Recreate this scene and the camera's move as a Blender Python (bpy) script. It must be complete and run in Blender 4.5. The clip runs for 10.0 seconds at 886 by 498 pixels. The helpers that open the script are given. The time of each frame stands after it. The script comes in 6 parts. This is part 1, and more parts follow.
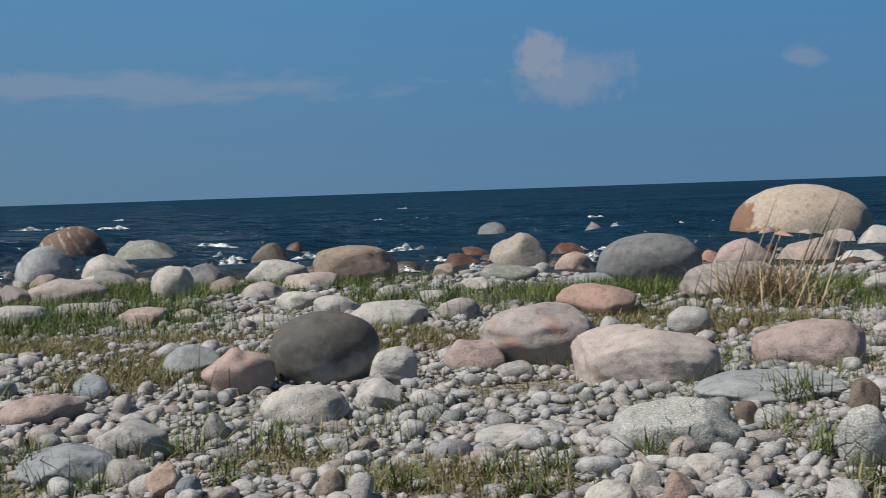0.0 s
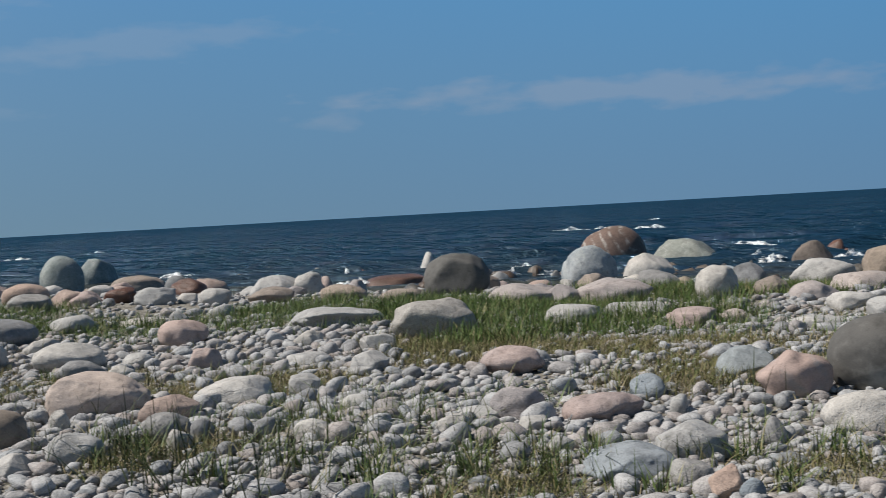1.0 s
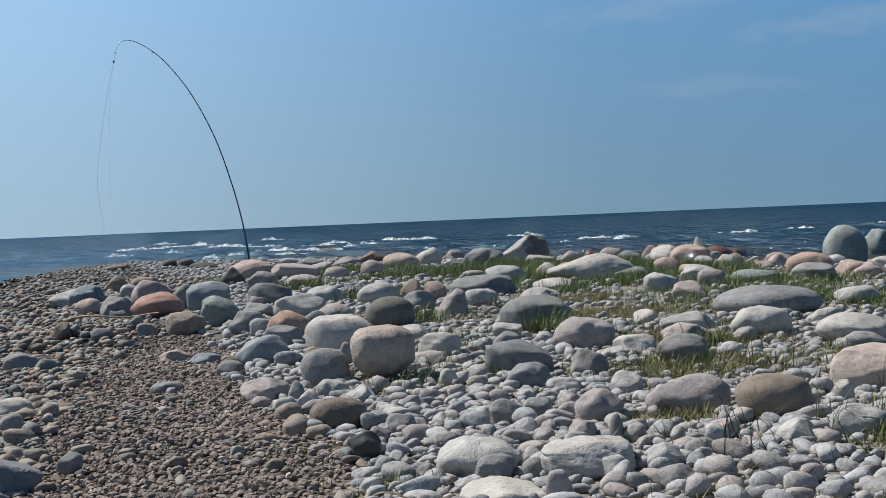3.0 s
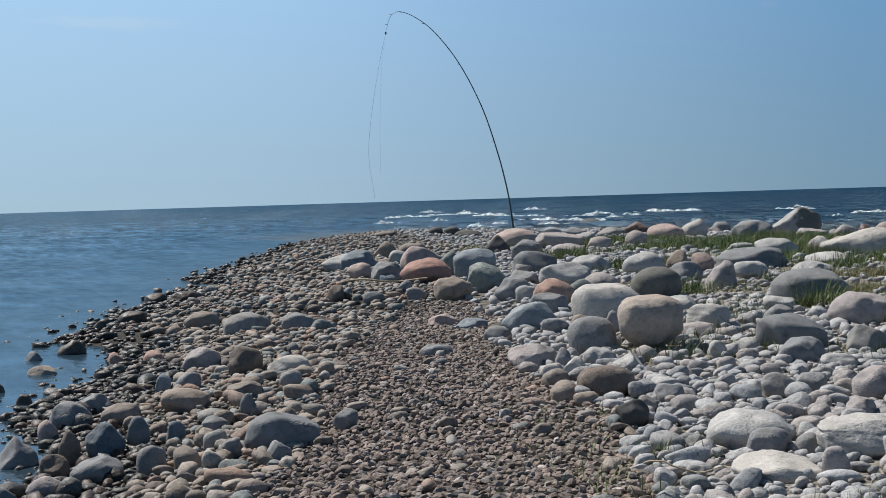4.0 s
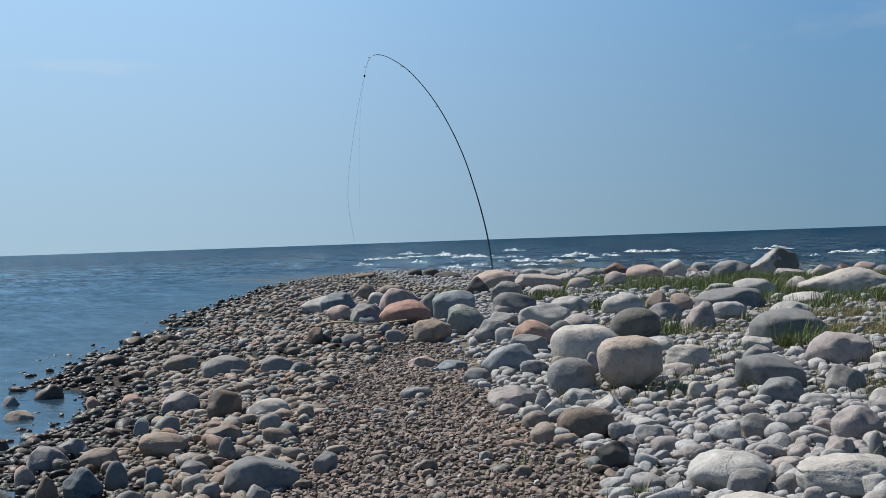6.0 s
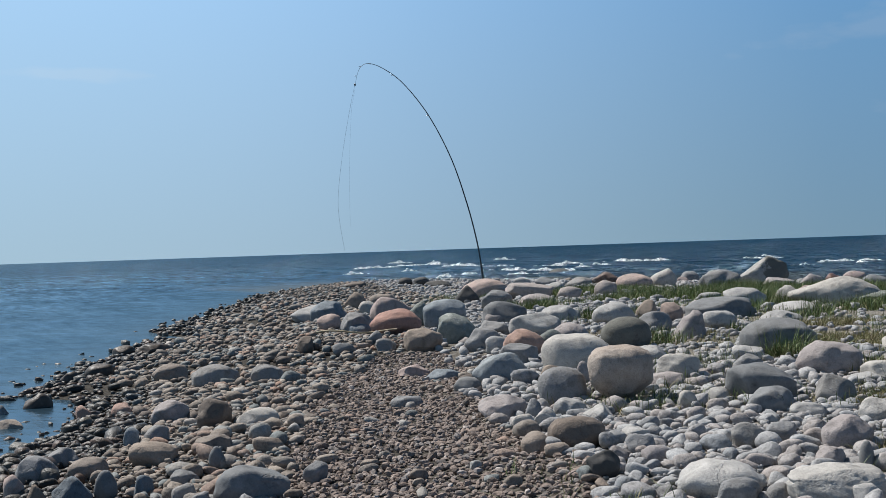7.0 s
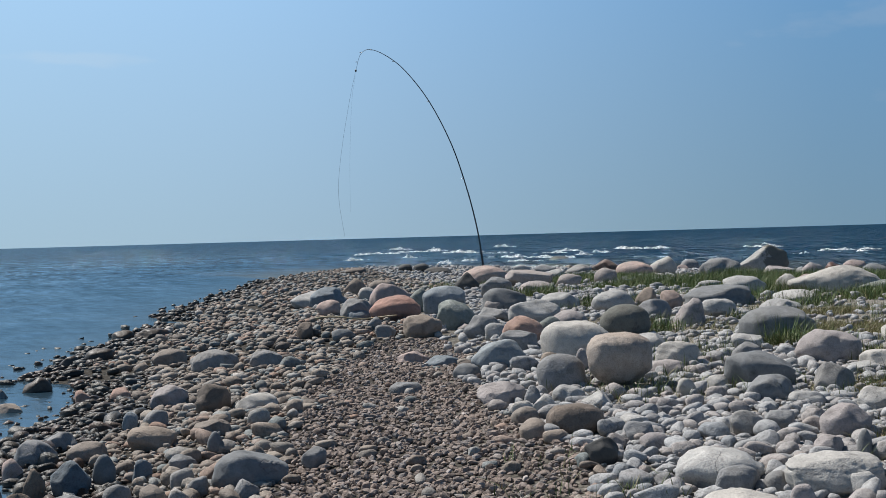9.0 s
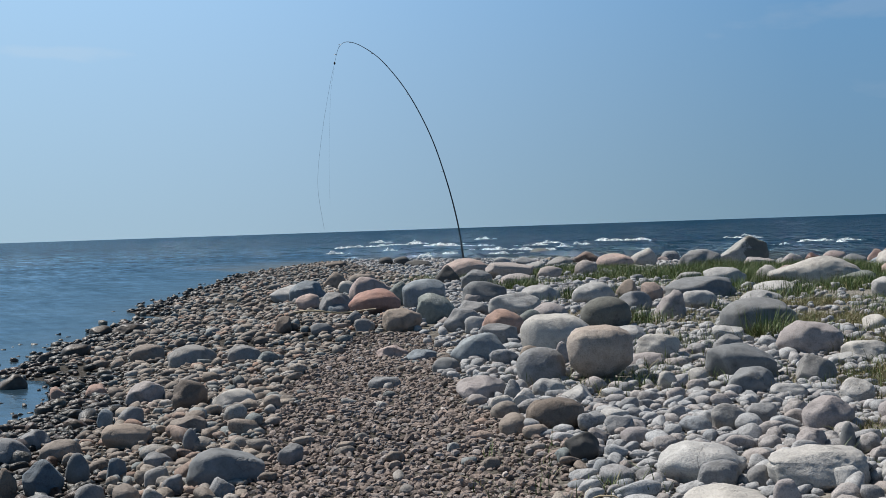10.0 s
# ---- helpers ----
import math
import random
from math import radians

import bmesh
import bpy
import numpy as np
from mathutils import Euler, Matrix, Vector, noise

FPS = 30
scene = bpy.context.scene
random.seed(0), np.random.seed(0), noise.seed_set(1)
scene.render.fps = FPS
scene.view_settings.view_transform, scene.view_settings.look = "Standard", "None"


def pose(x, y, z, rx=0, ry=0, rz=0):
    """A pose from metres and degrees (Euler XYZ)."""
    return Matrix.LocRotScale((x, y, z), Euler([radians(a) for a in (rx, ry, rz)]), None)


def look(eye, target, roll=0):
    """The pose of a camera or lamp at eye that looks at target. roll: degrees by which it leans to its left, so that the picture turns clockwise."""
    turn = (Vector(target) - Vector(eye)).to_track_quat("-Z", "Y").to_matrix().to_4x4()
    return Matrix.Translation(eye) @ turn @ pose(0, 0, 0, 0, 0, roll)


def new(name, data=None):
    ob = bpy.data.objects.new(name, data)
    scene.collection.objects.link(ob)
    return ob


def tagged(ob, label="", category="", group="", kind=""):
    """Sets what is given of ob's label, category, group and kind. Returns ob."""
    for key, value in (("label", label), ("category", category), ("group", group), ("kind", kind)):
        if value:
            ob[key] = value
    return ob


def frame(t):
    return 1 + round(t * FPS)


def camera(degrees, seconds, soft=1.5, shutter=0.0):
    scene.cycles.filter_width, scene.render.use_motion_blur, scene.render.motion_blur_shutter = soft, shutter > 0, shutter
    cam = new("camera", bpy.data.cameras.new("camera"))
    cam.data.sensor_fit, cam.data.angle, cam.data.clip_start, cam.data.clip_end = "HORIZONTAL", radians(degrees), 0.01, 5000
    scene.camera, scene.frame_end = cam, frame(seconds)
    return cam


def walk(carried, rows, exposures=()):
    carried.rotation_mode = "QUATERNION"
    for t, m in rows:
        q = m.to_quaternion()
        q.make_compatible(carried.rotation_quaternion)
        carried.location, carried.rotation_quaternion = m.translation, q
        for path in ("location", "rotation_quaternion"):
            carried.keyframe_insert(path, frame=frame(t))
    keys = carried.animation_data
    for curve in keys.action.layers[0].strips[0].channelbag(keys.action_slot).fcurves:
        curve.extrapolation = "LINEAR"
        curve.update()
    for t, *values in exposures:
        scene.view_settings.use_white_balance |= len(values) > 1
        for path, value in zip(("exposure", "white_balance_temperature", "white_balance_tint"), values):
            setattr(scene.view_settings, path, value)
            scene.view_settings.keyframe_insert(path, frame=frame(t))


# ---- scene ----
CAM = camera(36.23, 10.0, soft=0.5, shutter=0.08)
walk(CAM, [
    (0.0, pose(0.004, 0.135, 1.376, 87.54, 1.97, -0.08)),
    (0.5, pose(-0.069, 0.152, 1.371, 88.08, 2.09, 10.15)),
    (1.0, pose(-0.087, 0.124, 1.394, 88.46, 3.22, 22.23)),
    (1.5, pose(-0.072, 0.132, 1.406, 89.96, 3.27, 33.50)),
    (2.0, pose(-0.073, 0.120, 1.401, 90.17, 2.70, 43.09)),
    (2.5, pose(-0.083, 0.101, 1.394, 89.39, 1.82, 49.56)),
    (3.0, pose(-0.101, 0.088, 1.398, 88.77, 2.42, 54.50)),
    (3.2, pose(-0.098, 0.077, 1.405, 88.64, 2.07, 56.62)),
    (4.3, pose(-0.113, 0.037, 1.378, 88.19, 1.87, 67.11)),
    (4.5, pose(-0.112, 0.039, 1.380, 88.52, 1.81, 67.20)),
    (5.0, pose(-0.106, 0.039, 1.383, 88.65, 1.89, 65.26)),
    (5.5, pose(-0.101, 0.039, 1.387, 89.26, 1.95, 65.13)),
    (5.7, pose(-0.101, 0.039, 1.387, 89.45, 1.95, 65.00)),
    (6.8, pose(-0.107, 0.037, 1.387, 89.86, 1.92, 64.10)),
    (7.0, pose(-0.107, 0.037, 1.387, 90.01, 1.92, 64.28)),
    (7.5, pose(-0.109, 0.036, 1.387, 89.96, 1.68, 64.25)),
    (8.0, pose(-0.103, 0.040, 1.387, 89.96, 1.80, 64.14)),
    (8.5, pose(-0.104, 0.041, 1.385, 89.96, 1.62, 64.02)),
    (9.0, pose(-0.111, 0.043, 1.385, 89.45, 1.61, 64.29)),
    (9.5, pose(-0.117, 0.048, 1.386, 89.29, 1.64, 63.76)),
    (10.0, pose(-0.196, 0.104, 1.385, 89.12, 1.91, 63.48)),
], [(0.0, -0.02, 6800, 11), (1.0, 0.13, 6680, 10.5), (2.0, 0.31, 6500, 10), (3.2, 0.31, 6500, 10), (4.5, 0.28, 6500, 10), (5.5, 0.30, 6490, 10), (10.0, 0.28, 6480, 10)])

# ---- daylight ----
SUN_YAW, SUN_UP, STRENGTH = 113.0, 52.0, 0.018
world = bpy.data.worlds.new("sky")
scene.world = world
world.use_nodes = True


def build_sky():
    t = world.node_tree
    t.nodes.clear()
    L = t.links.new
    out = t.nodes.new("ShaderNodeOutputWorld")
    bg = t.nodes.new("ShaderNodeBackground")
    bg.inputs[1].default_value = STRENGTH
    sky = t.nodes.new("ShaderNodeTexSky")
    sky.sky_type, sky.sun_disc = "NISHITA", False
    sky.sun_elevation, sky.sun_rotation = radians(SUN_UP), radians(-SUN_YAW)
    sky.air_density, sky.dust_density, sky.ozone_density, sky.altitude = 1.0, 0.6, 1.2, 0
    co = t.nodes.new("ShaderNodeTexCoord")
    sep = t.nodes.new("ShaderNodeSeparateXYZ")
    L(co.outputs["Generated"], sep.inputs[0])

    def m(op, a, b=0.0, c=0.0):
        n = t.nodes.new("ShaderNodeMath")
        n.operation = op
        for i, v in enumerate((a, b, c)):
            if isinstance(v, (int, float)):
                n.inputs[i].default_value = v
            else:
                L(v, n.inputs[i])
        return n.outputs[0]

    yaw = m("MULTIPLY", m("ARCTAN2", m("MULTIPLY", sep.outputs[0], -1), sep.outputs[1]), 57.2958)
    up = m("MULTIPLY", m("ARCSINE", sep.outputs[2]), 57.2958)
    flat = t.nodes.new("ShaderNodeCombineXYZ")
    L(yaw, flat.inputs[0])
    L(m("MULTIPLY", up, 3.0), flat.inputs[1])
    puff = t.nodes.new("ShaderNodeTexNoise")
    puff.inputs["Scale"].default_value, puff.inputs["Detail"].default_value = 0.45, 7
    L(flat.outputs[0], puff.inputs["Vector"])
    grain = m("SUBTRACT", puff.outputs[0], 0.5)

    even = t.nodes.new("ShaderNodeCombineXYZ")
    L(yaw, even.inputs[0])
    L(up, even.inputs[1])
    tower = t.nodes.new("ShaderNodeTexNoise")
    tower.inputs["Scale"].default_value, tower.inputs["Detail"].default_value = 0.8, 8
    L(even.outputs[0], tower.inputs["Vector"])
    billow = m("SUBTRACT", tower.outputs[0], 0.5)

    def bank(y0, ry, u0, ru, slope, amount, grain=grain, hard=1.6):
        a = m("DIVIDE", m("SUBTRACT", yaw, y0), ry)
        lift = m("MULTIPLY", m("SUBTRACT", yaw, y0), slope)
        b = m("DIVIDE", m("SUBTRACT", m("SUBTRACT", up, u0), lift), ru)
        r = m("SQRT", m("ADD", m("MULTIPLY", a, a), m("MULTIPLY", b, b)))
        edge = m("ADD", m("SUBTRACT", 1.0, r), m("MULTIPLY", grain, 2.2))
        n = t.nodes.new("ShaderNodeMath")
        n.operation, n.use_clamp = "MULTIPLY", True
        L(edge, n.inputs[0])
        n.inputs[1].default_value = hard
        return m("MULTIPLY", n.outputs[0], amount)

    banks = [bank(-4.3, 1.3, 5.4, 1.2, 0, 0.52, billow, 2.7), bank(-5.6, 2.8, 4.5, 1.3, 0, 0.34, billow, 1.9), bank(-15.2, 0.9, 4.9, 0.5, 0, 0.28),
             bank(14, 13, 4.7, 0.75, 0.02, 0.26), bank(35, 8, 7.6, 0.8, -0.08, 0.16), bank(43, 4, 5.0, 0.5, 0, 0.10),
             bank(45, 6, 8.6, 0.7, -0.12, 0.14), bank(79, 3, 7.6, 0.35, 0.03, 0.22), bank(27, 2.0, 4.1, 0.5, 0, 0.16)]
    total = banks[0]
    for b in banks[1:]:
        total = m("MAXIMUM", total, b)
    def ramp(fac, *stops):
        r = t.nodes.new("ShaderNodeValToRGB")
        e = r.color_ramp.elements
        r.color_ramp.interpolation = "CARDINAL"
        e[0].position, e[0].color = stops[0][0], (*stops[0][1], 1)
        e[1].position, e[1].color = stops[-1][0], (*stops[-1][1], 1)
        for q, c in stops[1:-1]:
            e.new(q).color = (*c, 1)
        L(fac, r.inputs[0])
        return r.outputs[0]

    def mixed(fac, a, b):
        n = t.nodes.new("ShaderNodeMix")
        n.data_type = "RGBA"
        for i, v in ((0, fac), (6, a), (7, b)):
            if isinstance(v, tuple):
                n.inputs[i].default_value = (*v, 1)
            else:
                L(v, n.inputs[i])
        return n.outputs[2]

    def stretch(v, low, high):
        n = t.nodes.new("ShaderNodeMapRange")
        n.inputs[1].default_value, n.inputs[2].default_value = low, high
        L(v, n.inputs[0])
        return n.outputs[0]

    # sea haze under the clear sky: paler towards the sun, deep blue away from it
    gap = m("ABSOLUTE", m("SUBTRACT", yaw, SUN_YAW))
    side = stretch(m("SUBTRACT", SUN_YAW, m("MINIMUM", gap, m("SUBTRACT", 360.0, gap))), -30, 110)
    haze = ramp(side, (0.0, (0.117, 0.257, 0.435)), (0.25, (0.138, 0.281, 0.461)), (0.56, (0.195, 0.325, 0.44)), (0.7, (0.34, 0.495, 0.625)), (0.85, (0.41, 0.58, 0.71)), (1.0, (0.45, 0.60, 0.74)))
    blue = ramp(side, (0.0, (0.080, 0.294, 0.634)), (0.25, (0.095, 0.319, 0.628)), (0.56, (0.155, 0.35, 0.62)), (0.7, (0.335, 0.57, 0.865)), (0.85, (0.44, 0.69, 0.97)), (1.0, (0.5, 0.72, 0.98)))
    low = mixed(stretch(up, 0, 11), haze, blue)
    lift = t.nodes.new("ShaderNodeVectorMath")
    lift.operation = "SCALE"
    lift.inputs[3].default_value = 0.785 / STRENGTH
    L(low, lift.inputs[0])
    col = mixed(stretch(up, 14, 40), lift.outputs[0], sky.outputs[0])
    # cloud is brighter on the sun's side
    cloud = t.nodes.new("ShaderNodeVectorMath")
    cloud.operation = "SCALE"
    cloud.inputs[3].default_value = 0.785 / STRENGTH
    L(ramp(side, (0.0, (0.43, 0.435, 0.50)), (0.5, (0.47, 0.52, 0.60)), (1.0, (0.66, 0.83, 0.97))), cloud.inputs[0])
    col = mixed(total, col, cloud.outputs[0])
    L(col, bg.inputs[0])
    L(bg.outputs[0], out.inputs[0])


build_sky()
sun_way = Vector((-math.sin(radians(SUN_YAW)) * math.cos(radians(SUN_UP)), math.cos(radians(SUN_YAW)) * math.cos(radians(SUN_UP)), math.sin(radians(SUN_UP))))
sun = new("sun", bpy.data.lights.new("sun", "SUN"))
sun.data.energy, sun.data.angle, sun.data.color = 5.0, radians(0.53), (1.0, 0.973, 0.93)
sun.matrix_world = look(sun_way * 60, (0, 0, 0))


# ---- materials ----
def material(name):
    mat = bpy.data.materials.new(name)
    mat.use_nodes = True
    t = mat.node_tree
    t.nodes.clear()
    out = t.nodes.new("ShaderNodeOutputMaterial")
    b = t.nodes.new("ShaderNodeBsdfPrincipled")
    t.links.new(b.outputs[0], out.inputs[0])
    return mat, t, b


def noise_of(t, scale, detail=4.0, rough=0.55, vec=None):
    n = t.nodes.new("ShaderNodeTexNoise")
    n.inputs["Scale"].default_value, n.inputs["Detail"].default_value, n.inputs["Roughness"].default_value = scale, detail, rough
    if vec is not None:
        t.links.new(vec, n.inputs["Vector"])
    return n.outputs[0]


def ramp_of(t, fac, *stops):
    r = t.nodes.new("ShaderNodeValToRGB")
    e = r.color_ramp.elements
    e[0].position, e[0].color = stops[0][0], (*stops[0][1], 1)
    e[1].position, e[1].color = stops[-1][0], (*stops[-1][1], 1)
    for p, c in stops[1:-1]:
        k = e.new(p)
        k.color = (*c, 1)
    t.links.new(fac, r.inputs[0])
    return r.outputs[0]


def blend(t, kind, fac, a, b):
    n = t.nodes.new("ShaderNodeMix")
    n.data_type, n.blend_type = "RGBA", kind
    for i, v in ((0, fac), (6, a), (7, b)):
        if isinstance(v, (int, float)):
            n.inputs[i].default_value = v
        elif isinstance(v, tuple):
            n.inputs[i].default_value = (*v, 1)
        else:
            t.links.new(v, n.inputs[i])
    return n.outputs[2]


def bump_of(t, b, height, strength, distance, under=None):
    n = t.nodes.new("ShaderNodeBump")
    n.inputs["Strength"].default_value, n.inputs["Distance"].default_value = strength, distance
    t.links.new(height, n.inputs["Height"])
    if under is not None:
        t.links.new(under.outputs[0], n.inputs["Normal"])
    t.links.new(n.outputs[0], b.inputs["Normal"])
    return n


def spot(t):
    """Where the surface is in the world, shifted for each object."""
    g = t.nodes.new("ShaderNodeNewGeometry")
    o = t.nodes.new("ShaderNodeObjectInfo")
    s = t.nodes.new("ShaderNodeVectorMath")
    s.operation = "SCALE"
    s.inputs[3].default_value = 37.0
    c = t.nodes.new("ShaderNodeCombineXYZ")
    for i in range(3):
        t.links.new(o.outputs["Random"], c.inputs[i])
    t.links.new(c.outputs[0], s.inputs[0])
    a = t.nodes.new("ShaderNodeVectorMath")
    t.links.new(g.outputs["Position"], a.inputs[0])
    t.links.new(s.outputs[0], a.inputs[1])
    return a.outputs[0], o.outputs["Random"], g.outputs["Random Per Island"]


def rock(name, base, second, speck=0.36, rough=0.8, relief=0.75, veins=None, lichen=0.0, patch=None):
    """Weathered granite or limestone: mottling, mineral grains, stains, cracks and fine relief.
    veins: colour and spacing of mineral bands; lichen: share of white crust; patch: colour, way in the stone's own axes and threshold of a differently coloured part."""
    mat, t, b = material(name)
    vec, obj, _ = spot(t)
    big = noise_of(t, 2.6, 5, 0.6, vec)
    mid = noise_of(t, 14, 6, 0.65, vec)
    fine = noise_of(t, 120, 3, 0.7, vec)
    col = ramp_of(t, big, (0.36, base), (0.66, second))
    dark = tuple(v * 0.45 for v in base)
    pale = tuple(min(0.8, v * 1.3 + 0.03) for v in base)
    col = blend(t, "MIX", ramp_of(t, mid, (0.52, (0, 0, 0)), (0.78, (0.75, 0.75, 0.75))), col, pale)
    col = blend(t, "MIX", ramp_of(t, mid, (0.26, (0.85, 0.85, 0.85)), (0.46, (0, 0, 0))), col, dark)
    if patch:
        colour, (ax, ay, az), shift = patch
        co = t.nodes.new("ShaderNodeTexCoord")
        dot = t.nodes.new("ShaderNodeVectorMath")
        dot.operation = "DOT_PRODUCT"
        dot.inputs[1].default_value = (ax, ay, az)
        t.links.new(co.outputs["Object"], dot.inputs[0])
        ragged = t.nodes.new("ShaderNodeMath")
        ragged.operation = "MULTIPLY_ADD"
        t.links.new(big, ragged.inputs[0])
        ragged.inputs[1].default_value = 1.2
        t.links.new(dot.outputs["Value"], ragged.inputs[2])
        col = blend(t, "MIX", ramp_of(t, ragged.outputs[0], (shift, (0, 0, 0)), (shift + 0.2, (0.9, 0.9, 0.9))), col, colour)
    col = blend(t, "MULTIPLY", speck, col, ramp_of(t, fine, (0.32, (0.35, 0.34, 0.33)), (0.5, (1, 1, 1)), (0.72, (1.25, 1.22, 1.2))))
    stain = noise_of(t, 4.5, 6, 0.7, vec)
    col = blend(t, "MULTIPLY", 0.8, col, ramp_of(t, stain, (0.3, (0.55, 0.55, 0.54)), (0.43, (1, 1, 1)), (0.62, (1, 1, 1)), (0.74, (1.12, 1.11, 1.08))))
    if veins:
        colour, spacing = veins
        w = t.nodes.new("ShaderNodeTexWave")
        w.inputs["Scale"].default_value, w.inputs["Distortion"].default_value, w.inputs["Detail"].default_value, w.inputs["Detail Scale"].default_value = spacing, 3.5, 4, 1.6
        lean = t.nodes.new("ShaderNodeMapping")
        lean.inputs["Rotation"].default_value = (0.4, 0.55, 0.2)
        t.links.new(vec, lean.inputs[0])
        t.links.new(lean.outputs[0], w.inputs[0])
        band = blend(t, "MULTIPLY", 1.0, ramp_of(t, w.outputs[1], (0.74, (0, 0, 0)), (0.97, (0.62, 0.62, 0.62))), ramp_of(t, stain, (0.44, (0, 0, 0)), (0.56, (1, 1, 1))))
        col = blend(t, "MIX", band, col, colour)
    if lichen:
        crust = blend(t, "MULTIPLY", 1.0, ramp_of(t, noise_of(t, 130, 3, 0.7, vec), (0.5, (0, 0, 0)), (0.6, (1, 1, 1))), ramp_of(t, stain, (0.62 - lichen * 0.3, (0, 0, 0)), (0.68 - lichen * 0.3, (0.9, 0.9, 0.9))))
        col = blend(t, "MIX", crust, col, (0.5, 0.51, 0.475))
    # hairline cracks
    v = t.nodes.new("ShaderNodeTexVoronoi")
    v.feature = "DISTANCE_TO_EDGE"
    v.inputs["Scale"].default_value = 2.3
    bent = t.nodes.new("ShaderNodeVectorMath")
    bent.operation = "MULTIPLY_ADD"
    wob = t.nodes.new("ShaderNodeTexNoise")
    wob.inputs["Scale"].default_value, wob.inputs["Detail"].default_value = 5.0, 4
    t.links.new(vec, wob.inputs["Vector"])
    t.links.new(wob.outputs["Color"], bent.inputs[0])
    bent.inputs[1].default_value = (0.35, 0.35, 0.35)
    t.links.new(vec, bent.inputs[2])
    t.links.new(bent.outputs[0], v.inputs["Vector"])
    crack = blend(t, "SCREEN", 1.0, ramp_of(t, v.outputs["Distance"], (0.0, (0, 0, 0)), (0.014, (1, 1, 1))), ramp_of(t, big, (0.38, (0, 0, 0)), (0.43, (1, 1, 1))))
    col = blend(t, "MULTIPLY", 0.3, col, crack)
    tone = ramp_of(t, obj, (0.0, (0.86, 0.87, 0.88)), (0.5, (1, 1, 1)), (1.0, (1.1, 1.06, 1.0)))
    t.links.new(blend(t, "MULTIPLY", 1.0, col, tone), b.inputs["Base Color"])
    b.inputs["Roughness"].default_value = rough
    b.inputs["Specular IOR Level"].default_value = 0.3
    pits = noise_of(t, 34, 4, 0.7, vec)
    first = bump_of(t, b, mid, relief, 0.018)
    second = bump_of(t, b, ramp_of(t, pits, (0.3, (0, 0, 0)), (0.42, (1, 1, 1))), relief * 0.6, 0.012, first)
    third = bump_of(t, b, crack, 0.35, 0.01, second)
    bump_of(t, b, fine, relief * 0.8, 0.006, third)
    return mat


def pebbles(name, stops, source, rough=0.82, wet=0.0):
    """Cobbles of mixed stone: each takes its own colour, then grain and dust."""
    mat, t, b = material(name)
    vec, obj, island = spot(t)
    col = ramp_of(t, obj if source == "object" else island, *stops)
    mid = noise_of(t, 22, 5, 0.65, vec)
    fine = noise_of(t, 160, 2, 0.7, vec)
    col = blend(t, "MULTIPLY", 1.0, col, ramp_of(t, mid, (0.28, (0.48, 0.475, 0.47)), (0.5, (0.98, 0.98, 0.98)), (0.75, (1.16, 1.15, 1.14))))
    col = blend(t, "MULTIPLY", 0.6, col, ramp_of(t, fine, (0.33, (0.4, 0.4, 0.4)), (0.52, (1.08, 1.08, 1.08))))
    t.links.new(col, b.inputs["Base Color"])
    b.inputs["Roughness"].default_value = rough
    b.inputs["Specular IOR Level"].default_value = 0.3 + wet
    if wet:
        b.inputs["Coat Weight"].default_value, b.inputs["Coat Roughness"].default_value = wet, 0.12
    f = bump_of(t, b, mid, 0.6, 0.02)
    bump_of(t, b, fine, 0.4, 0.004, f)
    return mat


